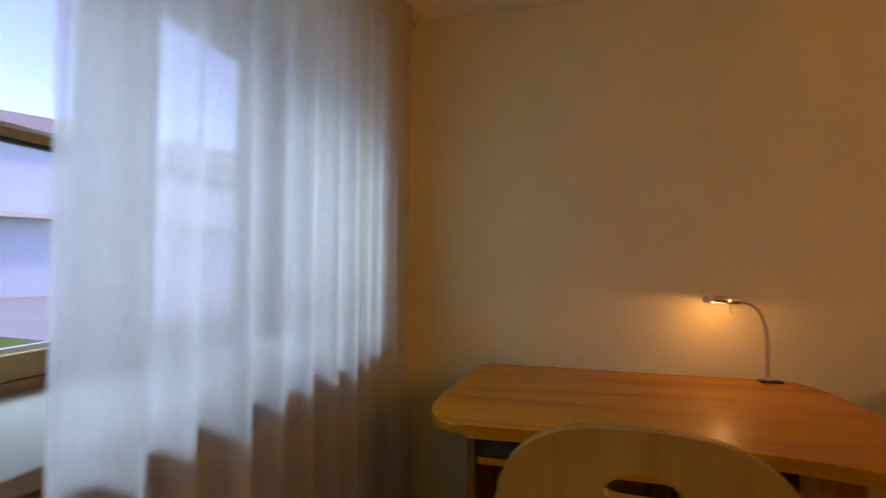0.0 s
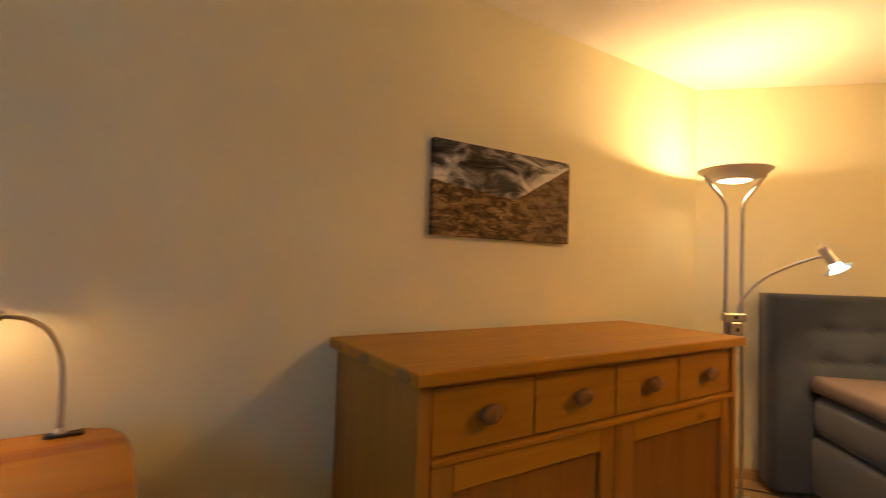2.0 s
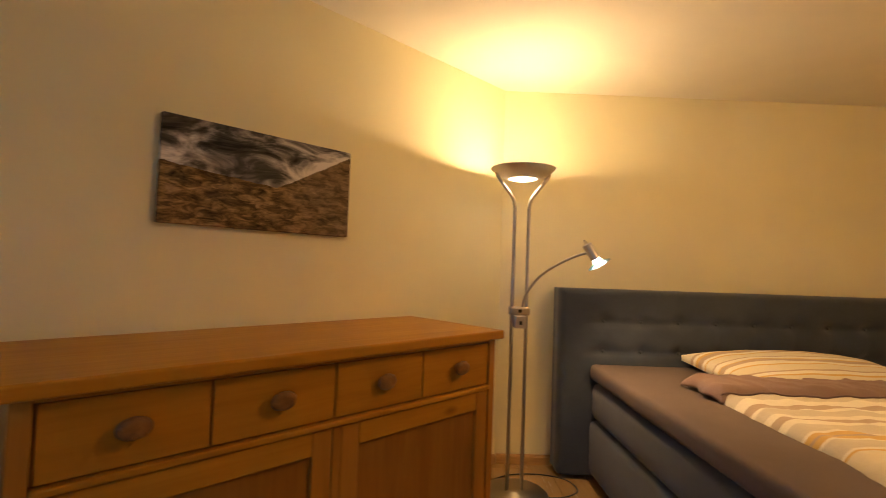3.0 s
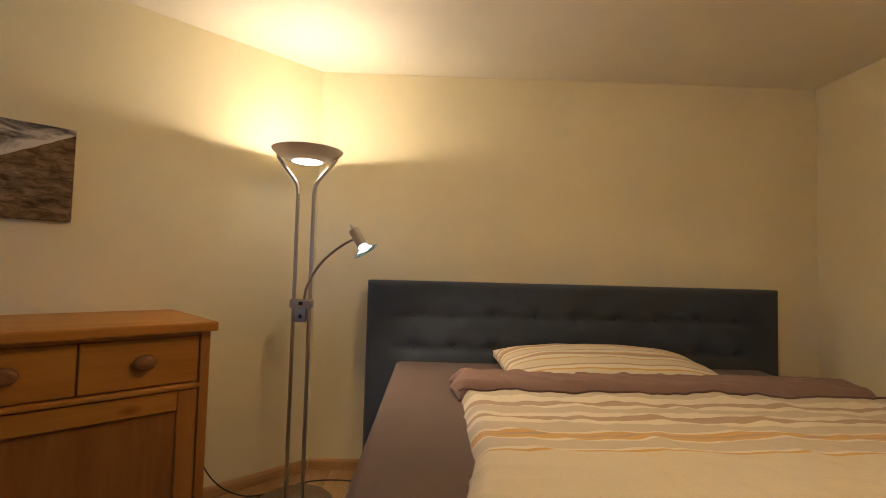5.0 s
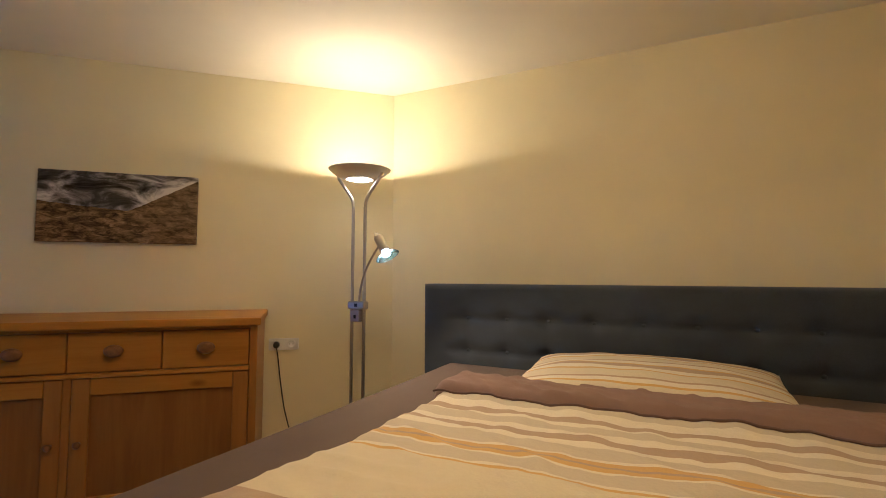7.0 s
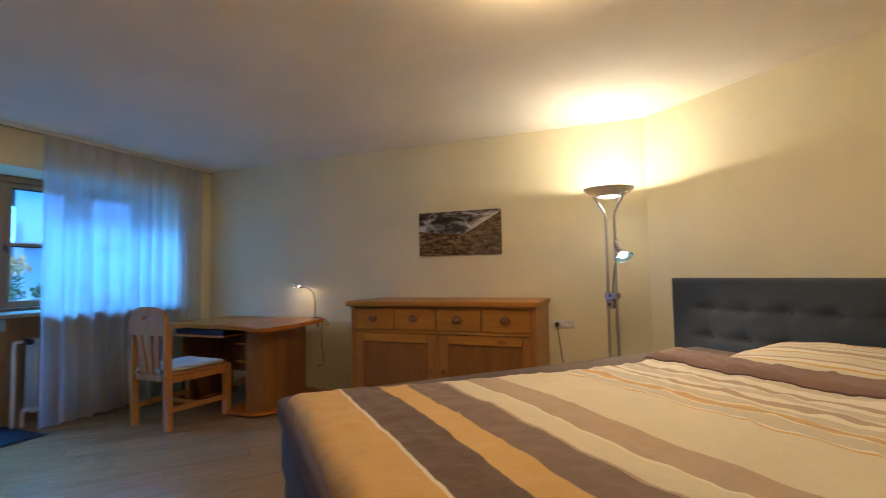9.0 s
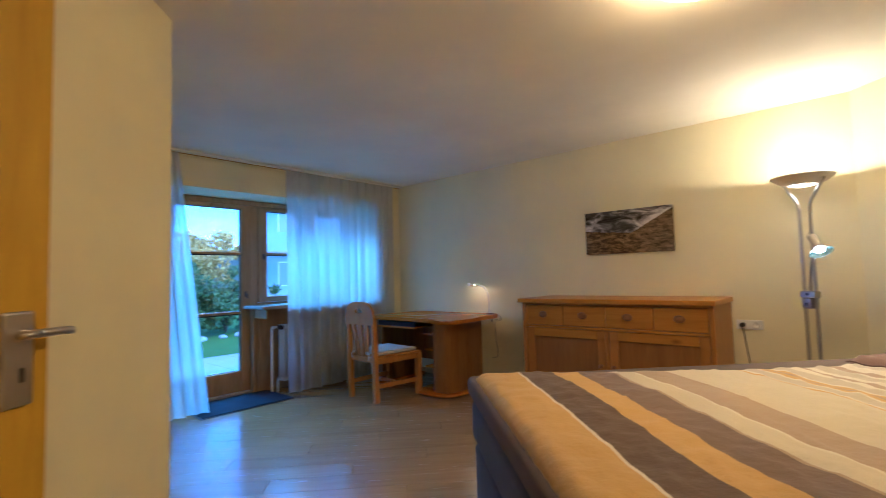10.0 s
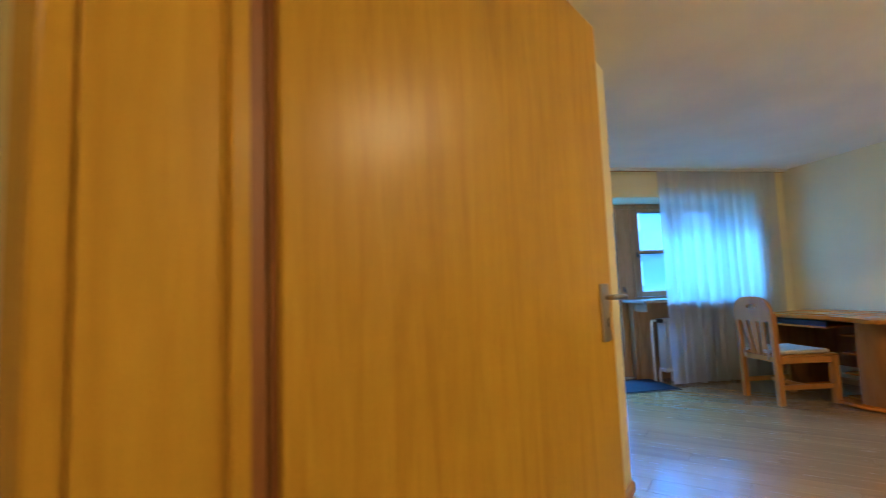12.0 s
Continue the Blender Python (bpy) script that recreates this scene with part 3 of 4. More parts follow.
def headboard():
    bm = bmesh.new()
    nx, nz = 150, 64
    cols = [0.27 + 0.2316 * k for k in range(9)]
    rows_z = [0.935, 0.755, 0.575]
    grid = []
    for j in range(nz + 1):
        z = 0.03 + 1.10 * j / nz
        line = []
        for i in range(nx + 1):
            x = 2.36 * i / nx
            edge = min(x, 2.36 - x, 1.13 - z)
            y = -0.082 + 0.022 * max(0, 1 - edge / 0.022) ** 2
            if 0.12 < x < 2.24:
                inside = min(1, (x - 0.12) / 0.08, (2.24 - x) / 0.08)
                for rz in rows_z:
                    y += 0.015 * inside * math.exp(-((z - rz) / 0.016) ** 2)
                    for cx in cols:
                        y += 0.034 * math.exp(-((x - cx) ** 2 / 0.0036 + (z - rz - 0.008) ** 2 / 0.0013))
                for cx in cols:
                    if 0.56 < z < 0.95:
                        y += 0.003 * math.exp(-((x - cx) / 0.014) ** 2)
            line.append(bm.verts.new((x, y, z)))
        grid.append(line)
    for a, b in zip(grid, grid[1:]):
        for i in range(nx):
            bm.faces.new((a[i], a[i + 1], b[i + 1], b[i]))
    ring = grid[0] + [r[-1] for r in grid[1:]] + grid[-1][-2::-1] + [r[0] for r in grid[-2:0:-1]]
    back = [bm.verts.new((v.co.x, 0.10, v.co.z)) for v in ring]
    for i in range(len(ring)):
        j = (i + 1) % len(ring)
        bm.faces.new((ring[i], ring[j], back[j], back[i]))
    bm.faces.new(back[::-1])
    h = part("headboard", bm, GREY, bed, "tufted grey headboard with covered buttons", None, True)
    for rz in rows_z[:2]:
        for cx in cols:
            b = lathe([(0, 0.010), (0.010, 0.007), (0.014, 0.0)], 12)
            bmesh.ops.transform(b, matrix=pose(cx, -0.0335, rz, 90), verts=b.verts)
            part("button", b, GREY, h, "", None, True)


headboard()


def duvet_left(n):
    return 0.485 - max(0, n - 1.45) / 1.2 * 0.215


def cloth(x_of, n0, n1, z_of, nx, ny, thick, round_ends=True):
    """A thick cloth: x_of(n) gives its two sides, z_of(x, n) its upper face."""
    bm, up, lo = bmesh.new(), [], []
    for j in range(ny + 1):
        n = n0 + (n1 - n0) * j / ny
        a, b = x_of(n)
        u_row, l_row = [], []
        for i in range(nx + 1):
            x = a + (b - a) * i / nx
            e = min((x - a), (n - n0) * 1.0, (n1 - n)) if round_ends else 1
            drop = thick * max(0, 1 - e / 0.05) ** 2 * 0.8
            z = z_of(x, n)
            u_row.append(bm.verts.new((x, -n, z - drop)))
            l_row.append(bm.verts.new((x, -n, z - thick)))
        up.append(u_row)
        lo.append(l_row)
    for rows, flip in ((up, 1), (lo, -1)):
        for a, b in zip(rows, rows[1:]):
            for i in range(nx):
                bm.faces.new((a[i], a[i + 1], b[i + 1], b[i])[::flip])
    for j in range(ny):
        bm.faces.new((up[j][0], up[j + 1][0], lo[j + 1][0], lo[j][0]))
        bm.faces.new((up[j][-1], up[j + 1][-1], lo[j + 1][-1], lo[j][-1]))
    for i in range(nx):
        bm.faces.new((up[0][i], up[0][i + 1], lo[0][i + 1], lo[0][i]))
        bm.faces.new((up[-1][i], up[-1][i + 1], lo[-1][i + 1], lo[-1][i]))
    return bm


def duvet_top(x, n):
    z = 0.728
    z += 0.012 * noise.noise(Vector((x * 1.7, n * 2.2, 1)))
    z += 0.005 * noise.noise(Vector((x * 5.0, n * 3.4, 4)))
    z += 0.0045 * noise.noise(Vector((x * 13.0, n * 11.0, 6))) + 0.002 * noise.noise(Vector((x * 33.0, n * 24.0, 7)))
    ridge = noise.noise(Vector((x * 2.2 + n * 0.8, n * 7.5 - x * 2.0, 8)))
    z += 0.009 * max(0, 1 - abs(ridge) * 4) ** 1.5 * (0.65 + 0.35 * min(1, max(0, (1.9 - n))))
    near = max(0.0, 1 - max(0.0, n - 0.86) / 0.75)
    z += 0.011 * near * noise.noise(Vector((x * 8.5 + n * 2.0, n * 2.6, 11))) + 0.007 * near * noise.noise(Vector((x * 19.0, n * 6.0, 13)))
    z += 0.010 * max(0, 1 - abs(n - 1.10 - 0.62 * (x - 0.95)) * 14) * max(0.0, 1 - abs(x - 1.25) / 0.7)
    if x > 2.18:
        z -= (x - 2.18) * 1.2
    return z


duvet = thing("duvet", BED, "striped ochre and brown duvet spread over the bed", "duvet")
part("cover", cloth(lambda n: (duvet_left(n), 2.30), 0.84, 2.66, duvet_top, 130, 140, 0.058), DUVET, duvet, "", None, True)


def fold_top(x, n):
    t = (n - 0.60) / 0.29
    z = 0.747 + 0.018 * math.sin(math.pi * min(1, max(0, t))) ** 0.6
    z += 0.008 * noise.noise(Vector((x * 4.5, n * 6, 20))) + 0.008 * noise.noise(Vector((x * 13, n * 9, 22))) + 0.004 * noise.noise(Vector((x * 31, n * 22, 24)))
    z += 0.007 * max(0, 1 - abs(noise.noise(Vector((x * 5 - n * 9, n * 3 + x, 27)))) * 5)
    return z - max(0, x - 2.15) * 1.1


part("turned_edge", cloth(lambda n: (0.462 + 0.015 * math.sin(n * 30), 2.28), 0.60, 0.885, fold_top, 150, 30, 0.060), MAUVE, duvet, "mauve underside turned back", None, True)

# a thin dark tube stands in for the shadow below the fold's lip
shade_line = [(x, -0.886 - 0.004 * math.sin(x * 7), max(duvet_top(x, 0.89) + 0.004, fold_top(x, 0.885) - 0.044)) for x in (0.475 + 0.02 * k for k in range(88))]
part("shade_line", tube(shade_line, 0.0045, 8), FOLD_SHADE, duvet, "dark mauve line painted as the shadow under the turned edge", None, True)


def pillow():
    bm, up, lo = bmesh.new(), [], []
    nx, ny, x0, x1, n0, n1 = 56, 30, 0.71, 1.72, 0.12, 0.72
    for j in range(ny + 1):
        b = -1 + 2 * j / ny
        r1, r2 = [], []
        for i in range(nx + 1):
            a = -1 + 2 * i / nx
            puff = ((1 - abs(a) ** 2.6) * (1 - abs(b) ** 2.6)) ** 0.5
            pinch = 0.05 * (1 - abs(a)) * abs(b) ** 3
            x = (x0 + x1) / 2 + a * (x1 - x0) / 2 * (1 - 0.03 * (1 - b * b) * abs(a) ** 4)
            n = (n0 + n1) / 2 + b * ((n1 - n0) / 2 - pinch * 0.6)
            lean = 0.045 * (1 - (n - n0) / (n1 - n0))
            w = 0.007 * noise.noise(Vector((x * 7, n * 9, 30)))
            base = 0.704 + lean
            r1.append(bm.verts.new((x, -n, base + 0.012 + 0.085 * puff + w)))
            r2.append(bm.verts.new((x, -n, base - 0.020 - 0.012 * puff)))
        up.append(r1)
        lo.append(r2)
    for rows in (up, lo):
        for a, b in zip(rows, rows[1:]):
            for i in range(nx):
                bm.faces.new((a[i], a[i + 1], b[i + 1], b[i]))
    for j in range(ny):
        for i in (0, -1):
            bm.faces.new((up[j][i], up[j + 1][i], lo[j + 1][i], lo[j][i]))
    for i in range(nx):
        for j in (0, -1):
            bm.faces.new((up[j][i], up[j][i + 1], lo[j][i + 1], lo[j][i]))
    p = part("pillow", bm, PILLOWCASE, None, "", BED, True)
    tagged(p, "cream pillow with ochre stripes lying against the headboard", "pillow")


pillow()

# ---- sideboard ----


def sideboard():
    s = thing("sideboard", pose(2.25, 0, 0), "oiled pine sideboard with four drawers and two doors", "sideboard")
    part("top", box(-0.018, 1.572, -0.652, -0.03, 0.936, 0.973, 0.007, 3), PINE, s)
    for x, w in ((0.012, 0.0395), (1.5215, 0.034)):
        part("side", box(x, x + w, -0.615, -0.035, 0.0, 0.935, 0.003), PINE_Z_SHADED, s)
    part("carcass", box(0.052, 1.521, -0.585, -0.035, 0.09, 0.934), PINE_RECESS_SHADED, s)
    part("plinth", box(0.052, 1.521, -0.57, -0.55, 0.0, 0.089), PINE, s)
    part("rail", box(0.052, 1.521, -0.622, -0.586, 0.722, 0.742, 0.006), PINE, s)
    part("rail", box(0.052, 1.521, -0.612, -0.586, 0.09, 0.125, 0.003), PINE, s)
    part("rail", box(0.052, 1.521, -0.612, -0.586, 0.921, 0.9355, 0.002), PINE, s)
    part("post", box(0.772, 0.802, -0.612, -0.586, 0.126, 0.7215, 0.003), PINE_Z_SHADED, s)
    xs = [0.054, 0.408, 0.778, 1.146, 1.520]
    for a, b in zip(xs, xs[1:]):
        d = part("drawer", box(a + 0.003, b - 0.003, -0.608, -0.5855, 0.746, 0.918, 0.004), PINE, s)
        k = lathe([(0.0, 0.042), (0.014, 0.041), (0.022, 0.036), (0.0245, 0.028), (0.020, 0.019), (0.011, 0.012), (0.010, 0.004), (0.015, 0.0)], 20)
        bmesh.ops.transform(k, matrix=pose((a + b) / 2, -0.607, 0.838, 90) @ Matrix.Diagonal((1.6, 1.15, 0.9, 1)), verts=k.verts)
        part("knob", k, DARKWOOD, d, "dark turned wooden knob", None, True)
    for a, b, hinge in ((0.056, 0.770, 0), (0.804, 1.518, 1)):
        d = part("door", box(a + 0.060, b - 0.060, -0.596, -0.5855, 0.20, 0.655), PINE_RECESS_SHADED, s, "pine frame door with a recessed panel")
        part("stile", box(a, a + 0.068, -0.610, -0.5860, 0.128, 0.719, 0.004), PINE_Z_SHADED, d)
        part("stile", box(b - 0.068, b, -0.610, -0.5860, 0.128, 0.719, 0.004), PINE_Z_SHADED, d)
        part("cross_rail", box(a + 0.0685, b - 0.0685, -0.610, -0.5860, 0.645, 0.719, 0.004), PINE, d)
        part("cross_rail", box(a + 0.0685, b - 0.0685, -0.610, -0.5860, 0.128, 0.205, 0.004), PINE, d)
        k = lathe([(0.0, 0.030), (0.010, 0.029), (0.016, 0.024), (0.012, 0.012), (0.008, 0.0)], 16)
        bmesh.ops.transform(k, matrix=pose(b - 0.035 if hinge == 0 else a + 0.035, -0.609, 0.44, 90), verts=k.verts)
        part("knob", k, DARKWOOD, d, "", None, True)
    for y, w, h in ((-0.13, 1.0, 0.5), (-0.34, 1.9, 0.78), (-0.585, 2.2, 0.85)):
        k = lathe([(0, 0.0012), (0.016, 0.0012), (0.02, 0)], 14)
        bmesh.ops.transform(k, matrix=pose(-0.018, y, 0.954, 0, -90) @ Matrix.Diagonal((h, w, 1, 1)), verts=k.verts)
        part("knot", k, DARKWOOD, bpy.data.objects["top"], "dark knot in the edge")


sideboard()

# ---- desk and chair ----


def desk():
    d = thing("desk", pose(0, 0, 0), "orange-brown wooden computer desk with curved top", "desk")
    edge = spline([(0.46, -0.045), (0.40, -0.10), (0.355, -0.40), (0.333, -0.66), (0.362, -0.79), (0.47, -0.862), (0.80, -0.852), (1.20, -0.876), (1.42, -0.925), (1.56, -0.985), (1.645, -0.972), (1.684, -0.87), (1.682, -0.50), (1.662, -0.20), (1.61, -0.075), (1.54, -0.045)], 5)
    part("desktop", outline([(p.x, p.y) for p in edge], 0.735, 0.770, 0.012), DESK, d)
    side = spline([(1.31, -0.800), (1.38, -0.800), (1.46, -0.775), (1.500, -0.71), (1.510, -0.60), (1.490, -0.40), (1.43, -0.14)], 5)
    inner = [(1.412, -0.14)] + [(p.x - 0.014, p.y + 0.016) for p in reversed(side[3:-1])] + [(1.31, -0.782)]
    part("curved_panel", outline([(p.x, p.y) for p in side] + inner, 0.035, 0.7345, 0.0), DESK_Z_SHADED, d, "", None)
    for z in (0.035, 0.245, 0.42, 0.58):
        part("shelf", box(1.10, 1.41, -0.70, -0.13, z, z + 0.018, 0.003), DESK, d)
    part("inner_panel", box(1.082, 1.099, -0.42, -0.13, 0.036, 0.7345), DESK_Z_SHADED, d)
    part("rear_panel", box(1.10, 1.411, -0.129, -0.112, 0.035, 0.7345), DESK_Z_SHADED, d)
    foot = spline([(1.06, -0.70), (1.10, -0.83), (1.28, -0.87), (1.47, -0.85), (1.57, -0.72), (1.56, -0.42), (1.48, -0.12)], 5)
    part("foot_plate", outline([(p.x, p.y) for p in foot] + [(1.06, -0.12)], 0.012, 0.034, 0.006), DESK, d)
    for x, y in ((1.14, -0.74), (1.48, -0.74), (1.14, -0.18), (1.5, -0.18)):
        part("glide", lathe([(0, 0), (0.02, 0), (0.02, 0.011), (0, 0.011)], 12), BLACK, d, "", pose(x, y, 0))
    part("side_panel", box(0.455, 0.478, -0.74, -0.12, 0.03, 0.7345, 0.004), DESK_Z_SHADED, d)
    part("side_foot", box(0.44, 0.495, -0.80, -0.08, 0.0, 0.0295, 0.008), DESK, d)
    part("modesty_panel", box(0.479, 1.099, -0.20, -0.182, 0.22, 0.7345, 0.003), DESK_Z_SHADED, d)
    t = part("keyboard_tray", box(0.52, 1.07, -0.80, -0.35, 0.655, 0.672, 0.004), DESK, d)
    part("tray_front", box(0.50, 1.09, -0.83, -0.805, 0.672, 0.722, 0.006), BLACK, t, "black front of the keyboard tray")
    part("tray_lip", box(0.50, 1.09, -0.835, -0.8, 0.652, 0.6715, 0.004), DESK, t)


desk()


def chair():
    c = thing("chair", pose(0.852, -1.328, 0, 0, 0, -3.5), "light beech chair with slatted back and pale seat cushion", "chair")
    w = 0.234

    def flare(bm):
        """The chair widens towards the front of its seat."""
        for v in bm.verts:
            v.co.x *= 1 + 0.30 * max(0.0, v.co.y)
        return bm

    for sx in (-1, 1):
        x0, x1 = sorted((sx * w, sx * (w - 0.052)))
        bm = box(x0, x1, -0.022, 0.028, 0, 0.80, 0.008)
        for v in bm.verts:
            v.co.y -= 0.10 * max(0, v.co.z - 0.45) ** 1.5
        part("back_leg", bm, BEECH, c)
        part("front_leg", flare(box(x0, x1, 0.49, 0.543, 0, 0.425, 0.008)), BEECH, c)
        part("seat_rail", flare(box(x0 + 0.008, x1 - 0.008, 0.029, 0.489, 0.365, 0.424, 0.005)), BEECH, c)
        part("stretcher", flare(box(x0 + 0.014, x1 - 0.014, 0.029, 0.489, 0.135, 0.178, 0.005)), BEECH, c)
    part("seat_rail", flare(box(-w + 0.053, w - 0.053, 0.495, 0.525, 0.365, 0.424, 0.005)), BEECH, c)
    part("seat_rail", flare(box(-w + 0.053, w - 0.053, -0.010, 0.016, 0.375, 0.424, 0.005)), BEECH, c)
    part("stretcher", flare(box(-w + 0.06, w - 0.06, 0.25, 0.28, 0.14, 0.172, 0.005)), BEECH, c)
    part("seat", flare(box(-w + 0.003, w - 0.003, 0.03, 0.54, 0.4255, 0.443, 0.006)), BEECH, c)
    # rounded head of the back, with a hand hole cut through it
    arc = [(w * math.cos(a) ** 0.72 if math.cos(a) > 0 else -w * (-math.cos(a)) ** 0.72, 0.80 + 0.165 * math.sin(a) ** 0.85) for a in (math.pi * k / 28 for k in range(29))]
    hole = [(0.058 * math.cos(a), 0.866 + 0.022 * math.sin(a) + 0.010 * (1 - (math.cos(a)) ** 2)) for a in (math.pi * 2 * k / 24 for k in range(24))]
    low = [(-w, 0.74), (w, 0.74)]
    bm = bmesh.new()
    for y in (-0.046, -0.020):
        outer = [bm.verts.new((x, y, z)) for x, z in arc + low]
        inner = [bm.verts.new((x, y, z)) for x, z in hole]
        es = [bm.edges.new((q[i], q[(i + 1) % len(q)])) for q in (outer, inner) for i in range(len(q))]
        bmesh.ops.triangle_fill(bm, edges=es, use_beauty=True)
    bm.verts.ensure_lookup_table()
    k = len(arc) + 2
    h = len(hole)
    vs = bm.verts[:]
    for start, count in ((0, k), (k, h)):
        for i in range(count):
            j = (i + 1) % count
            bm.faces.new((vs[start + i], vs[start + j], vs[start + j + k + h], vs[start + i + k + h]))
    part("head_rail", bm, BEECH, c)
    for x_top, x_low, hw_t, hw_l in ((-0.108, -0.072, 0.030, 0.026), (0.0, 0.0, 0.040, 0.026), (0.108, 0.072, 0.030, 0.026)):
        bm = bmesh.new()
        rings = [[bm.verts.new(p) for p in ((x - hw, y, z), (x + hw, y, z), (x + hw, y + 0.016, z), (x - hw, y + 0.016, z))] for x, hw, y, z in ((x_low, hw_l, -0.005, 0.425), (x_top, hw_t, -0.040, 0.739))]
        for i in range(4):
            bm.faces.new((rings[0][i], rings[0][(i + 1) % 4], rings[1][(i + 1) % 4], rings[1][i]))
        bm.faces.new(rings[0])
        bm.faces.new(rings[1])
        part("slat", bm, BEECH, c)
    pad = flare(cushion(-0.198, 0.198, 0.045, 0.50, 0.4435, 0.478, 0.015, 0.006, 0.06, 9))
    cu = part("seat_cushion", pad, CUSHION, None, "", pose(0.852, -1.328, 0, 0, 0, -3.5), True)
    tagged(cu, "thin pale grey cushion tied to the chair seat", "cushion")
    for sx in (-1, 1):
        x = sx * 0.165
        part("tie", tube(spline([(x, 0.05, 0.462), (x - sx * 0.005, 0.015, 0.475), (x - sx * 0.030, -0.022, 0.470), (x - sx * 0.020, -0.030, 0.440), (x - sx * 0.034, -0.028, 0.395)], 5), 0.0055, 6), CUSHION, cu, "knotted cloth tie", None, True)
        part("tie", tube(spline([(x - sx * 0.028, -0.024, 0.468), (x - sx * 0.052, -0.034, 0.482), (x - sx * 0.062, -0.030, 0.462), (x - sx * 0.034, -0.024, 0.458)], 5), 0.006, 6), CUSHION, cu, "knotted cloth tie", None, True)


chair()

canvas = part("canvas_picture", box(0, 0.78, -0.031, -0.001, 0, 0.395, 0.004), PRINT, None, "", pose(2.635, 0, 1.357))
tagged(canvas, "canvas print of a stormy brown mountain valley", "picture")

# ---- lamps ----


def floor_lamp():
    f = thing("floor_lamp", pose(4.322, -0.357, 0, 0, 0, -40), "brushed steel uplighter floor lamp with a reading arm", "lamp")
    part("base", lathe([(0, 0), (0.178, 0), (0.184, 0.004), (0.184, 0.022), (0.176, 0.029), (0.05, 0.036), (0.045, 0.042), (0, 0.044)], 48), STEEL, f, "", None, True)
    b = part("bowl", lathe([(0.076, 1.735), (0.10, 1.739), (0.142, 1.760), (0.177, 1.789), (0.179, 1.794), (0.175, 1.793), (0.140, 1.767), (0.10, 1.747), (0.076, 1.741)], 56), SATIN, f, "brushed steel bowl", None, True)
    part("glass_disc", lathe([(0, 1.726), (0.05, 1.728), (0.078, 1.7365), (0.078, 1.7425), (0, 1.7425)], 40), DISC_GLOW, b, "lit frosted glass disc under the bowl", None, True)
    for s in (-1, 1):
        part("pole", tube(spline([(0.040 * s, 0, 0.04), (0.040 * s, 0, 0.8), (0.040 * s, 0, 1.50), (0.041 * s, 0, 1.575), (0.054 * s, 0, 1.630), (0.114 * s, 0, 1.710), (0.145 * s, 0, 1.753)], 6), 0.0095, 12), STEEL, f, "", None, True)
        part("screw", tube([(0.142 * s, 0, 1.750), (0.153 * s, 0, 1.765)], 0.009, 10), CHROME, f)
    j = part("clamp", box(-0.057, 0.057, -0.024, 0.024, 0.985, 1.03, 0.008), STEEL, f)
    part("dimmer", box(-0.030, 0.030, -0.036, 0.020, 0.915, 0.984, 0.006), STEEL, j)
    part("slider", box(-0.005, 0.010, -0.041, -0.036, 0.935, 0.955, 0.002), BLACK, j)
    part("switch", box(-0.010, 0.010, -0.029, -0.024, 1.0, 1.018, 0.002), BLACK, j)
    return f


lamp_1 = floor_lamp()
LOCAL = lamp_1.matrix_world.inverted()
HEAD, AIM = Vector((4.385, -0.745, 1.335)), Vector((0.26, -0.30, -0.62)).normalized()
arm = part("arm", tube(spline([LOCAL @ Vector(p) for p in ((4.325, -0.372, 1.02), (4.330, -0.395, 1.10), (4.345, -0.47, 1.20), (4.365, -0.58, 1.275), (4.380, -0.70, 1.325), tuple(HEAD + 0.012 * AIM))], 7), 0.0065, 10), STEEL, lamp_1, "flexible reading arm", None, True)
SHADE = LOCAL @ HEAD
turn = (LOCAL.to_3x3() @ -AIM).to_track_quat("Z", "Y").to_matrix().to_4x4()


def on_arm(profile):
    bm = lathe(profile, 28)
    bmesh.ops.transform(bm, matrix=Matrix.Translation(SHADE) @ turn, verts=bm.verts)
    return bm


part("lamp_head", on_arm([(0, 0.045), (0.020, 0.045), (0.024, 0.040), (0.024, -0.030), (0.026, -0.034), (0.026, -0.040), (0.0, -0.040)]), STEEL, arm, "", None, True)
part("halogen_bulb", on_arm([(0, -0.041), (0.018, -0.041), (0.024, -0.058), (0.019, -0.068), (0, -0.071)]), SPOT_GLOW, arm, "lit halogen bulb", None, True)


def teal():
    m, n, l, b = material("teal_glass", (0.50, 0.84, 0.90), 0.05)
    b.inputs["Transmission Weight"].default_value = 0.9
    return m


part("glass_collar", on_arm([(0.027, -0.058), (0.059, -0.072), (0.062, -0.075), (0.058, -0.076), (0.027, -0.063)]), teal(), arm, "teal glass collar round the bulb", None, True)
loop = [SHADE + turn.to_3x3() @ Vector((0.022 * math.cos(a), 0, 0.045 + 0.026 * math.sin(a))) for a in (math.pi * k / 12 for k in range(13))]
part("wire_loop", tube(loop, 0.0022, 6), CHROME, arm, "", None, True)


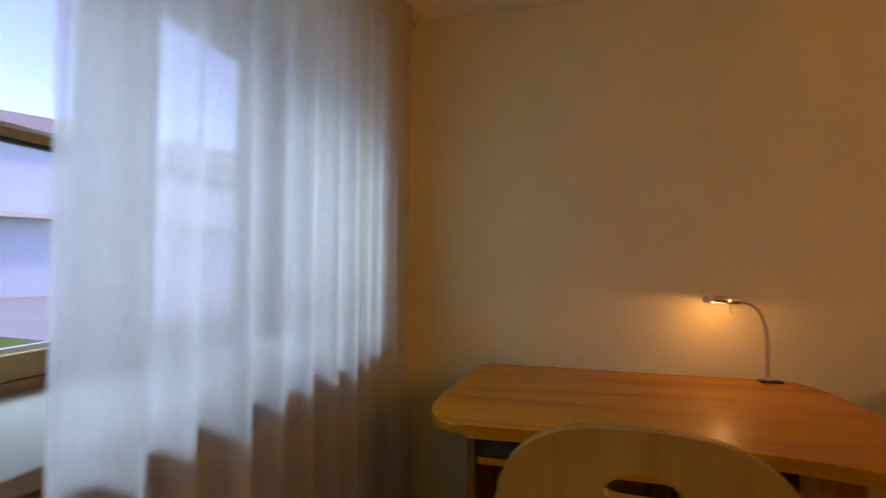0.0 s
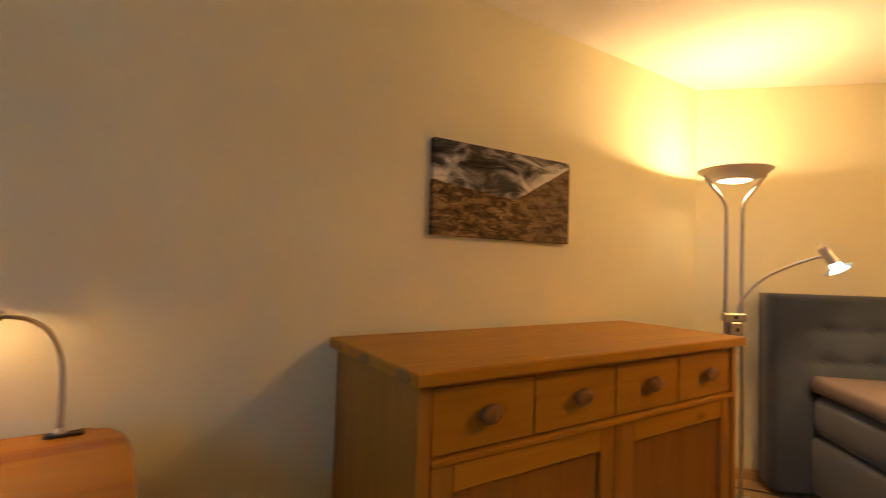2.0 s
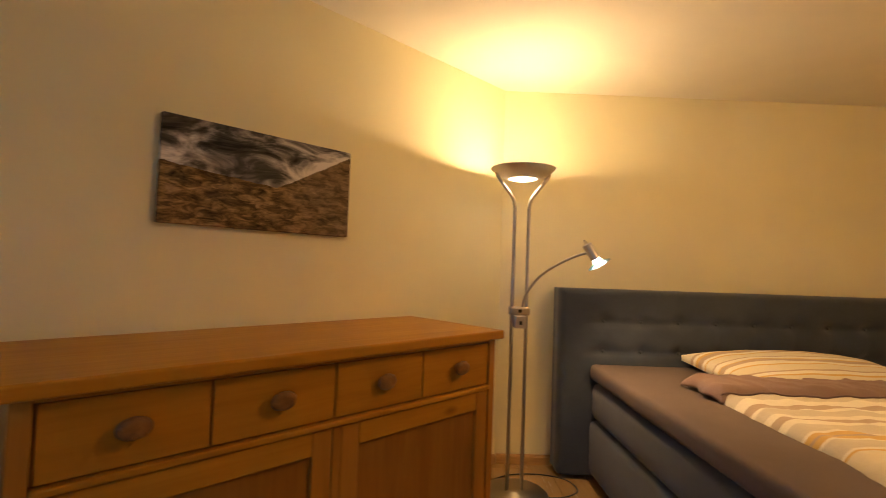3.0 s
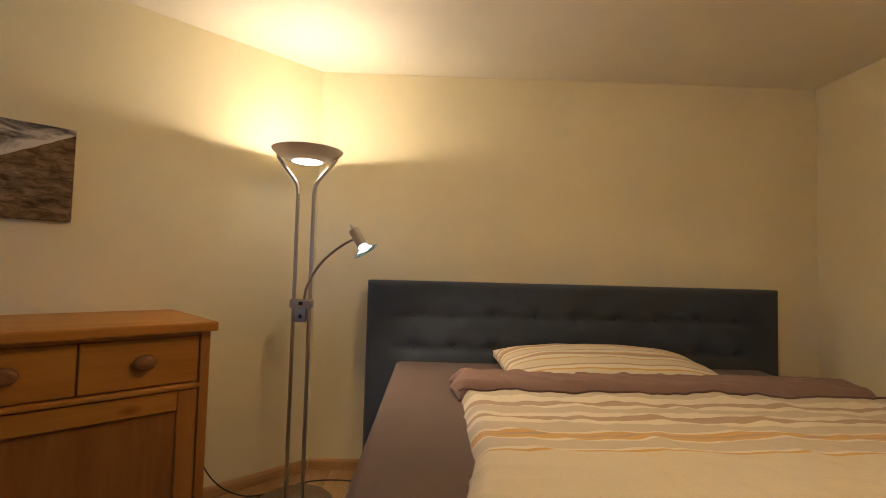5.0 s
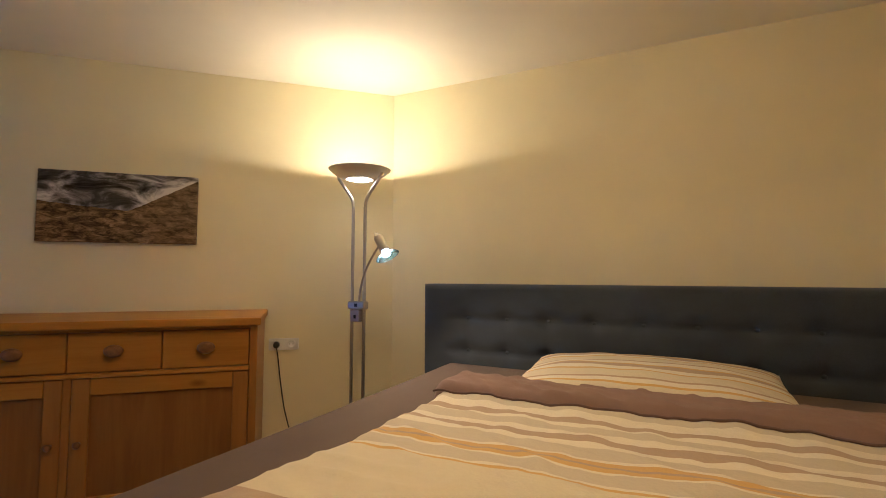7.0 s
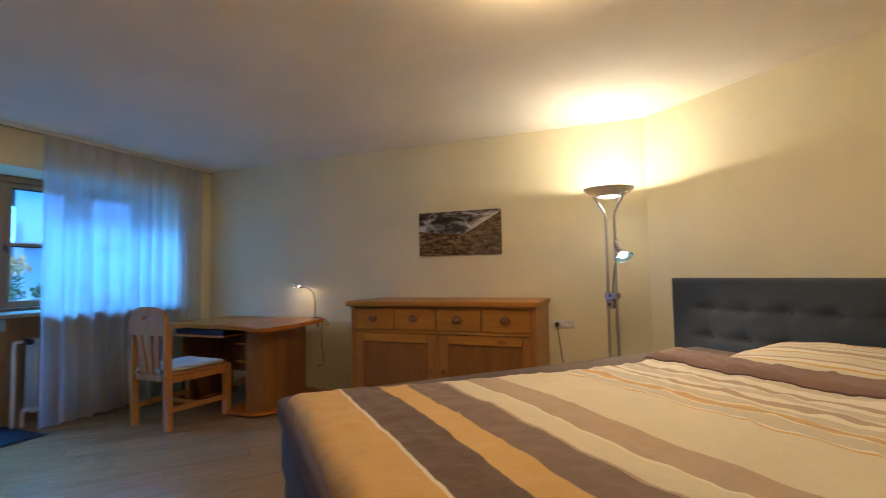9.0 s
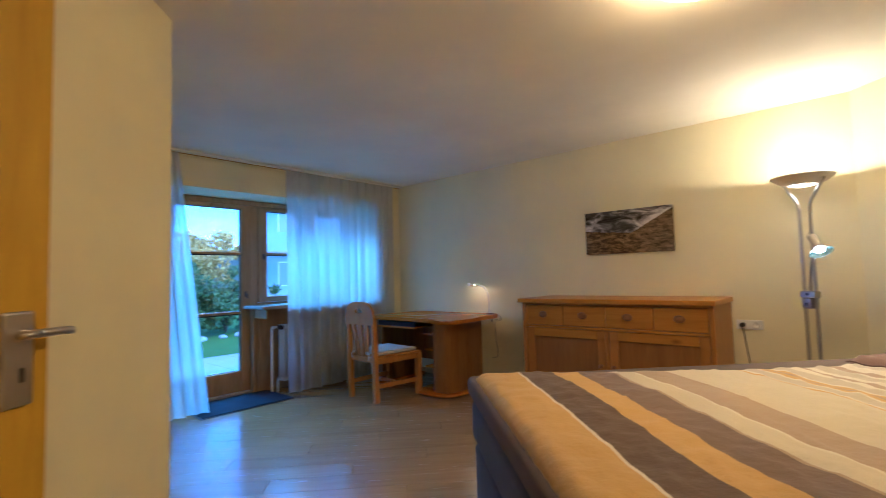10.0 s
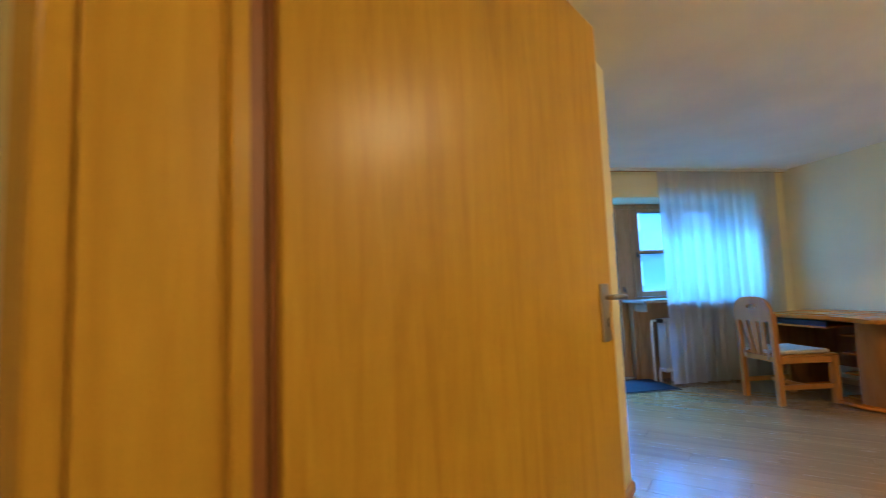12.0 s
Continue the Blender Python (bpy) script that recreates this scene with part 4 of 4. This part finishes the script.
def desk_lamp():
    d = thing("desk_lamp", pose(1.514, -0.098, 0.77), "small chrome gooseneck clamp lamp on the desk", "lamp")
    part("clamp", box(-0.030, 0.050, -0.014, 0.014, 0.0005, 0.009, 0.003), BLACK, d)
    part("collar", lathe([(0, 0.022), (0.008, 0.022), (0.013, 0.014), (0.016, 0.009), (0, 0.009)], 16), STEEL, d, "", None, True)
    part("clamp_screw", tube([(0.02, 0.02, -0.09), (0.02, 0.02, -0.036)], 0.008, 10), BLACK, d)
    part("clamp_jaw", box(0.0, 0.04, -0.01, 0.055, -0.045, -0.0365, 0.002), BLACK, d)
    part("neck", tube(spline([(0, 0, 0.008), (0.0, 0, 0.10), (-0.004, -0.003, 0.19), (-0.028, -0.015, 0.265), (-0.070, -0.030, 0.302), (-0.115, -0.040, 0.312)], 8), 0.0055, 10), STEEL, d, "", None, True)
    h = part("head", tube(spline([(-0.112, -0.040, 0.312), (-0.130, -0.043, 0.314), (-0.150, -0.047, 0.315)], 3), 0.013, 14), CHROME, d, "", None, True)
    part("tip", tube([(-0.205, -0.055, 0.319), (-0.236, -0.060, 0.322)], 0.0165, 16), SATIN, h, "", None, True)
    part("lit_tube", tube([(-0.151, -0.047, 0.315), (-0.204, -0.055, 0.319)], 0.0095, 12), DESK_GLOW, h, "lit halogen tube", None, True)
    for y, z in ((0.010, 0.010), (-0.010, 0.010)):
        part("bracket", tube([(-0.149, -0.047 + y, 0.315 + z), (-0.206, -0.055 + y, 0.319 + z)], 0.0032, 6), CHROME, h)
    arc = [(0.017 * math.cos(a), 0.017 * math.sin(a)) for a in (math.radians(k) for k in range(-52, 233, 15))]
    bm = bmesh.new()
    ends = []
    for e in ((-0.151, -0.047, 0.315), (-0.205, -0.055, 0.319)):
        ends.append([[bm.verts.new((e[0], e[1] + y * s, e[2] + z * s)) for y, z in arc] for s in (1.0, 0.92)])
    for s in (0, 1):
        for i in range(len(arc) - 1):
            bm.faces.new((ends[0][s][i], ends[0][s][i + 1], ends[1][s][i + 1], ends[1][s][i]))
    part("hood", bm, CHROME, h, "", None, True)
    part("pull", tube([(-0.146, -0.048, 0.305), (-0.140, -0.048, 0.262)], 0.002, 6), CHROME, h)
    part("cable", tube(spline([(0.035, 0.03, -0.02), (0.085, 0.03, -0.015), (0.120, 0.045, -0.045), (0.095, 0.060, -0.075), (0.045, 0.06, -0.062), (0.030, 0.065, -0.12), (0.028, 0.068, -0.25), (0.050, 0.068, -0.40), (0.045, 0.068, -0.47), (-0.02, 0.068, -0.485)], 7), 0.0028, 6), BLACK, d, "thin black cable", None, True)


desk_lamp()

CL = (4.17, -2.29)
cl = thing("ceiling_lamp", pose(*CL, 0), "round opal glass ceiling lamp, switched on", "lamp")
part("opal_glass", lathe([(0, 2.282), (0.06, 2.285), (0.115, 2.298), (0.155, 2.322), (0.178, 2.355), (0.184, 2.386), (0.182, 2.392)], 48), OPAL, cl, "", None, True)
part("rim", lathe([(0.17, 2.399), (0.192, 2.399), (0.192, 2.391), (0.184, 2.391), (0.17, 2.394)], 48), WHITE, cl, "", None, True)
copy_thing(cl, BED @ pose(3.75, -2.6, 2.399) @ Matrix.Scale(0.62, 4) @ pose(-CL[0], -CL[1], -2.399) @ pose(*CL, 0))

# ---- socket and cable ----
sock = thing("double_socket", pose(3.917, 0, 0.755), "white double wall socket beside the sideboard", "socket")
part("plate", box(-0.088, 0.088, -0.010, -0.0005, -0.036, 0.036, 0.003), WHITE, sock)
for x in (-0.043, 0.043):
    k = lathe([(0, 0.0005), (0.019, 0.0005), (0.020, 0.006), (0.024, 0.007), (0.025, 0.0)], 24)
    bmesh.ops.transform(k, matrix=pose(x, -0.010, 0, 90), verts=k.verts)
    part("insert", k, WHITE, sock, "", None, True)
    for s in (-0.0095, 0.0095):
        part("contact", tube([(x + s, -0.0115, 0), (x + s, -0.0109, 0)], 0.0024, 8), BLACK, sock)
plug = thing("lamp_plug", pose(3.874, 0, 0.755), "black plug with cable running to the floor lamp", "cable")
k = lathe([(0, 0.045), (0.012, 0.044), (0.018, 0.036), (0.0185, 0.0), (0, 0.0)], 18)
bmesh.ops.transform(k, matrix=pose(0, -0.018, 0, 90), verts=k.verts)
part("plug_body", k, BLACK, plug, "", None, True)
part("cable", tube(spline([(0, -0.05, -0.005), (0.010, -0.055, -0.06), (0.030, -0.06, -0.22), (0.060, -0.065, -0.40), (0.115, -0.075, -0.57), (0.195, -0.09, -0.68), (0.29, -0.12, -0.738), (0.39, -0.15, -0.751), (0.50, -0.15, -0.751), (0.66, -0.18, -0.751), (0.80, -0.30, -0.751), (0.85, -0.44, -0.751), (0.78, -0.55, -0.751), (0.66, -0.54, -0.751), (0.55, -0.46, -0.748), (0.50, -0.40, -0.74)], 8), 0.0036, 8), BLACK, plug, "", None, True)

# ---- room door ----


def room_door():
    d = thing("door_1", BED @ pose(2.747, -3.945, 0, 0, 0, 174.2), "open room door with honey-coloured veneer", "door", "", "structure")
    part("leaf", box(0.012, 1.334, 0, 0.042, 0.008, 2.117, 0.004), VENEER, d)
    part("rebate_edge", box(0.0, 0.0118, 0.012, 0.040, 0.008, 2.10), VENEER_SHADED, d)
    h = part("handle_plate", box(1.214, 1.288, -0.009, -0.0005, 0.946, 1.145, 0.006, 3), STEEL, d)
    part("lever", tube(spline([(1.258, -0.008, 1.097), (1.258, -0.032, 1.097), (1.264, -0.041, 1.097), (1.284, -0.043, 1.097), (1.325, -0.043, 1.097), (1.346, -0.042, 1.095)], 5), 0.0095, 12), STEEL, h, "", None, True)
    part("lever_back", tube([(1.216, -0.043, 1.097), (1.266, -0.043, 1.097)], 0.008, 10), STEEL, h, "", None, True)
    part("keyhole", box(1.2525, 1.2635, -0.0102, -0.0092, 0.996, 1.026, 0.0004), BLACK, h)
    part("screw", tube([(1.258, -0.0092, 0.960), (1.258, -0.0104, 0.960)], 0.004, 8), STEEL, h)
    for z in (0.25, 1.8):
        part("hinge", tube([(-0.004, -0.006, z), (-0.004, -0.006, z + 0.09)], 0.008, 10), STEEL, d)


room_door()
lining = thing("door_frame", BED, "honey veneer door lining and casing round the doorway", "door frame", "", "structure")
for y, s in ((-3.955, 1), (-2.615, -1)):
    a, b = sorted((y, y + s * 0.018))
    part("lining", box(2.796, 2.986, a, b, 0, 2.122, 0.001), VENEER, lining)
    a, b = sorted((y, y + s * 0.004))
    part("rebate", box(2.757, 2.7955, a, b, 0, 2.122), VENEER_SHADED, lining)
    a, b = sorted((y + s * 0.0185, y + s * 0.031))
    part("stop", box(2.797, 2.826, a, b, 0, 2.12, 0.003), VENEER, lining)
    for u0, u1 in ((2.9865, 3.022), (2.742, 2.7565)):
        a, b = sorted((y + s * (0.012 if u0 > 2.9 else 0.003), y - s * 0.07))
        if y == -3.955 and u0 < 2.9:
            continue
        part("casing", box(u0, u1, a, b, 0, 2.19, 0.006), VENEER, lining)
part("head_lining", box(2.781, 3.004, -3.936, -2.634, 2.1225, 2.139), VENEER, lining)
part("head_casing", box(3.0045, 3.022, -3.884, -2.686, 2.105, 2.19, 0.003), VENEER, lining)

# ---- outside ----


def ground_mat(name, a, b, scale, rough=0.95):
    m, n, l, s = material(name, a, rough)
    v = coords(n, l)
    big, fine = noise_tex(n, l, v, scale * 0.1, 4), noise_tex(n, l, v, scale, 5, 0.7)
    r = ramp(n, [(0.3, a), (0.7, b)])
    mxx = n.new("ShaderNodeMath")
    mxx.operation = "MULTIPLY_ADD"
    mxx.inputs[1].default_value, mxx.inputs[2].default_value = 0.5, 0.0
    l.new(fine.outputs["Fac"], mxx.inputs[0])
    add = n.new("ShaderNodeMath")
    add.operation = "MULTIPLY_ADD"
    add.inputs[1].default_value = 0.5
    l.new(big.outputs["Fac"], add.inputs[0])
    l.new(mxx.outputs[0], add.inputs[2])
    l.new(add.outputs[0], r.inputs["Fac"])
    l.new(r.outputs["Color"], s.inputs["Base Color"])
    bump(n, l, s, fine.outputs["Fac"], 0.6, 0.02)
    return m


LAWN = ground_mat("lawn_grass", (0.06, 0.15, 0.012), (0.12, 0.26, 0.03), 30)
PAVER = ground_mat("terrace_slab", (0.36, 0.36, 0.35), (0.48, 0.47, 0.45), 40)
# white render tinted blue: the cool outdoor light is in the colour
RENDER_BLUE_LIT = ground_mat("blue_lit_house_render", (0.32, 0.43, 0.53), (0.40, 0.51, 0.60), 3)
PEBBLE = ground_mat("pale_stone", (0.40, 0.41, 0.41), (0.58, 0.58, 0.57), 12)
ROOF = ground_mat("roof_tiles", (0.26, 0.23, 0.22), (0.34, 0.31, 0.29), 8)
HILL = ground_mat("wooded_hill", (0.05, 0.09, 0.05), (0.12, 0.13, 0.05), 0.6)
DARKGLASS = material("far_window_glass", (0.38, 0.42, 0.46), 0.06)[0]
BARK = ground_mat("bark", (0.05, 0.035, 0.025), (0.12, 0.09, 0.06), 20)


def leaf_mat(name, lo, hi):
    m, n, l, b = material(name, lo, 0.6)
    g = n.new("ShaderNodeNewGeometry")
    r = ramp(n, [(0, lo), (1, hi)])
    l.new(g.outputs["Random Per Island"], r.inputs["Fac"])
    l.new(r.outputs["Color"], b.inputs["Base Color"])
    return m


GREEN = leaf_mat("shrub_leaves", (0.05, 0.10, 0.02), (0.15, 0.22, 0.06))
AUTUMN = leaf_mat("autumn_leaves", (0.40, 0.26, 0.06), (0.70, 0.50, 0.14))
structure("ground", outline([(-400, -400), (-0.53, -400), (-0.53, 400), (-400, 400)], -0.40, -0.16), LAWN, None, "green lawn reaching out from the terrace", "ground")
terrace = structure("pavement_terrace", outline([(-3.7, -5.5), (-0.54, -5.5), (-0.54, 3.0), (-3.7, 3.0)], -0.165, -0.10), PAVER, None, "pale concrete terrace outside the balcony door", "terrace")
structure("road_drive", outline([(-24, 5.5), (-5.2, 3.6), (-5.2, 16), (-24, 30)], -0.165, -0.145), PAVER, None, "pale paved drive between the lawn and the house", "drive")
for i in range(6):
    for j in range(12):
        x, y = -3.68 + i * 0.525, -4.9 + j * 0.525
        part("slab", box(x, x + 0.515, y, y + 0.515, -0.099, -0.06, 0.006, 1), PAVER, terrace)


def leaves(center, size, count, leaf, mat, name, seed, parent):
    rnd = random.Random(seed)
    clumps = [(rnd.gauss(0, 0.42), rnd.gauss(0, 0.42), rnd.gauss(0, 0.36), rnd.uniform(0.16, 0.34)) for _ in range(46)]
    bm = bmesh.new()
    for _ in range(count):
        cx, cy, cz, r = rnd.choice(clumps)
        d = Vector((rnd.gauss(0, 1), rnd.gauss(0, 1), rnd.gauss(0, 1))).normalized() * r * rnd.uniform(0.5, 1)
        p = Vector(center) + Vector(((cx + d.x) * size[0], (cy + d.y) * size[1], (cz + d.z) * size[2]))
        p.z = max(p.z, -0.14)
        s = leaf * rnd.uniform(0.6, 1.3)
        m = Matrix.Translation(p) @ Euler((rnd.uniform(0, 6.3), rnd.uniform(0, 6.3), rnd.uniform(0, 6.3))).to_matrix().to_4x4()
        bm.faces.new([bm.verts.new(m @ Vector(q)) for q in ((-s, 0, 0), (0, -s * 0.5, s * 0.15), (s, 0, 0), (0, s * 0.5, s * 0.15))])
    part(name, bm, mat, parent)


for k, (x, y, s) in enumerate(((-7.9, -2.2, 0.90), (-8.2, -1.0, 1.05), (-7.8, 0.2, 0.95), (-8.3, 1.3, 1.1))):
    sh = thing("shrub", pose(0, 0, 0), "dense green garden shrub at the lawn's edge", "shrub", "shrubs at the lawn's edge")
    for q in range(5):
        part("stem", tube(spline([(x, y, -0.2), (x + 0.15 * s * math.cos(q * 1.3), y + 0.15 * s * math.sin(q * 1.3), 0.4 * s), (x + 0.45 * s * math.cos(q * 1.3), y + 0.45 * s * math.sin(q * 1.3), 1.0 * s)], 4), 0.025, 6, None, 0.4), BARK, sh)
    leaves((x, y, s * 0.58), (s, s, s * 0.85), 4600, 0.06, GREEN, "foliage", 20 + k, sh)
for k, (x, y, r) in enumerate(((-7.1, -1.5, 0.10), (-7.0, -0.75, 0.13), (-7.1, -0.5, 0.08), (-6.95, 0.15, 0.12), (-7.05, 0.7, 0.09), (-7.0, 1.1, 0.13))):
    bm = bmesh.new()
    bmesh.ops.create_icosphere(bm, subdivisions=2, radius=r)
    for v in bm.verts:
        v.co *= 1 + 0.35 * noise.noise(v.co * 9 + Vector((k * 3.1, 0, 0)))
        v.co.z = max(v.co.z * 0.7, -r * 0.3)
    tagged(part("garden_stone", bm, PEBBLE, None, "", pose(x, y, -0.16 + r * 0.29, 0, 0, k * 40), True), "pale rounded stone edging the lawn", "stone", "stones edging the lawn")
for k, (x, y, h) in enumerate(((-17.0, 2.3, 3.3), (-19.0, 4.6, 3.7), (-16.5, -0.6, 3.0))):
    tr = thing("tree", pose(0, 0, 0), "autumn tree with yellow and orange leaves", "tree", "autumn trees")
    part("trunk", tube(spline([(x, y, -0.2), (x + 0.05, y, h * 0.3), (x - 0.05, y + 0.05, h * 0.7)], 5), 0.14, 8, None, 0.4), BARK, tr, "", None, True)
    for q in range(6):
        a = q * 1.05
        part("limb", tube(spline([(x, y, h * (0.28 + 0.05 * q)), (x + 0.5 * math.cos(a), y + 0.5 * math.sin(a), h * (0.42 + 0.05 * q)), (x + 1.0 * math.cos(a), y + 1.0 * math.sin(a), h * (0.55 + 0.05 * q))], 4), 0.06, 6, None, 0.35), BARK, tr)
    leaves((x, y, h * 0.66), (1.9, 1.9, h * 0.42), 4200, 0.13, AUTUMN, "crown", 40 + k, tr)


def house(m, w, d, storeys, label):
    hse = thing("apartment_house", m, label, "house")
    ht = storeys * 2.7
    part("wall", box(-w / 2, w / 2, 0, d, -0.2, ht), RENDER_BLUE_LIT, hse)
    bm = bmesh.new()
    v = [bm.verts.new(p) for p in ((-w / 2 - 0.6, -0.7, ht), (w / 2 + 0.6, -0.7, ht), (w / 2 + 0.6, d + 0.7, ht), (-w / 2 - 0.6, d + 0.7, ht), (-w / 2 - 0.6, d / 2, ht + 1.9), (w / 2 + 0.6, d / 2, ht + 1.9))]
    for f in ((0, 1, 5, 4), (2, 3, 4, 5), (0, 4, 3), (1, 2, 5), (0, 3, 2, 1)):
        bm.faces.new([v[i] for i in f])
    part("roof", bm, ROOF, hse)
    for s in range(storeys):
        z = s * 2.7
        for k in range(int(w / 3.2)):
            x = -w / 2 + 1.8 + k * 3.2
            wd = part("window", box(x - 0.62, x + 0.62, -0.03, 0.02, z + 0.9, z + 2.2), WHITE, hse)
            part("pane", box(x - 0.55, x - 0.03, -0.04, -0.031, z + 0.97, z + 2.13), DARKGLASS, wd)
            part("pane", box(x + 0.03, x + 0.55, -0.04, -0.031, z + 0.97, z + 2.13), DARKGLASS, wd)
        if s:
            bal = part("balcony", box(-w / 2 + 0.3, w / 2 - 0.3, -1.3, -0.04, z - 0.15, z + 0.02), PAVER, hse)
            part("parapet", box(-w / 2 + 0.3, w / 2 - 0.3, -1.3, -1.22, z + 0.021, z + 0.95), RENDER_BLUE_LIT, bal)


house(pose(-15.1, 14.4, 0, 0, 0, 62), 16, 9, 2, "white rendered two-storey house with balconies")
bm = bmesh.new()
pts = [(-160 + 6 * noise.noise(Vector((k * 0.3, 0, 0))), -160 + k * 8, 12 + 7 * noise.noise(Vector((k * 0.21, 5, 0)))) for k in range(41)]
up = [bm.verts.new(p) for p in pts]
lo = [bm.verts.new((x + 70, y, -1)) for x, y, z in pts]
bk = [bm.verts.new((x - 70, y, -1)) for x, y, z in pts]
for i in range(40):
    bm.faces.new((lo[i], lo[i + 1], up[i + 1], up[i]))
    bm.faces.new((up[i], up[i + 1], bk[i + 1], bk[i]))
tagged(part("backdrop_hill", bm, HILL, None, "", None, True), "wooded hills on the horizon", "hill", "", "structure")

# ---- floor planks ----


def planks(direction, width, length):
    """Laminate boards of three strips, laid in staggered rows over the room and the hall."""
    turn = pose(3.0, -3.0, 0, 0, 0, direction)
    inv = turn.inverted()
    poly = [(-0.515, -0.0), (-0.515, -3.53), (2.275, -3.53)] + [tuple((BED @ Vector(p))[:2]) for p in ((0.39, -4.03, 0), (2.76, -4.03, 0), (2.76, -4.95, 0), (4.45, -4.95, 0), (4.45, -1.65, 0), (3.0, -1.65, 0), (2.76, -1.65, 0), (2.76, 0.13, 0), (-0.35, 0.13, 0))]
    loc = [inv @ Vector((*p, 0)) for p in poly]

    def inside(x, y):
        c = False
        for a, b in zip(loc, loc[1:] + loc[:1]):
            if (a.y > y) != (b.y > y) and x < (b.x - a.x) * (y - a.y) / (b.y - a.y) + a.x:
                c = not c
        return c

    def board():
        b = box(0.0006, length - 0.0006, 0.0006, width - 0.0006, -0.013, 0.0)
        es = [e for e in b.edges if all(v.co.z > -0.001 for v in e.verts)]
        bmesh.ops.bevel(b, geom=es, offset=0.0009, segments=1, affect="EDGES")
        return b

    def cuts(x, y):
        """The walls' lines that cross the board laid at x, y: a point and a direction each."""
        found = []
        for k in range(len(loc)):
            a, b, back, ahead = loc[k], loc[(k + 1) % len(loc)], loc[k - 1], loc[(k + 2) % len(loc)]
            crossing = False
            for q in range(101):
                s = a + (b - a) * (q / 100)
                crossing = crossing or (x - 0.02 < s.x < x + length + 0.02 and y - 0.02 < s.y < y + width + 0.02)
            hollow = any((v - u).cross(w - v).z < 0 and x - 0.3 < v.x < x + length + 0.3 and y - 0.3 < v.y < y + width + 0.3 for u, v, w in ((back, a, b), (a, b, ahead)))
            if crossing and not hollow:
                found.append((a, (b - a).normalized()))
        return found

    me = None
    made = []
    for r in range(-40, 40):
        shift = (0.37 * r) % 1.0 * length
        for c in range(-8, 9):
            x, y = c * length + shift, r * width
            if not any(inside(x + a * length, y + bb * width) for a in (0.02, 0.25, 0.5, 0.75, 0.98) for bb in (0.1, 0.9)):
                continue
            rim = cuts(x, y)
            if rim:
                b = board()
                for a, d in rim:
                    at, side = a - Vector((x, y, 0)), Vector((d.y, -d.x, 0))
                    bmesh.ops.bisect_plane(b, geom=b.verts[:] + b.edges[:] + b.faces[:], plane_co=at + side * 0.03, plane_no=side, clear_outer=True)
                ob = part("plank", b, PLANK, None, "", turn @ pose(x, y, 0))
            elif me is None:
                first = part("plank", board(), PLANK, None, "", turn @ pose(x, y, 0))
                me, ob = first.data, first
            else:
                ob = new("plank", me)
                ob.matrix_world = turn @ pose(x, y, 0)
            made.append(ob)
    for ob in made:
        ob.parent = floor


planks(46.7, 0.19, 1.29)
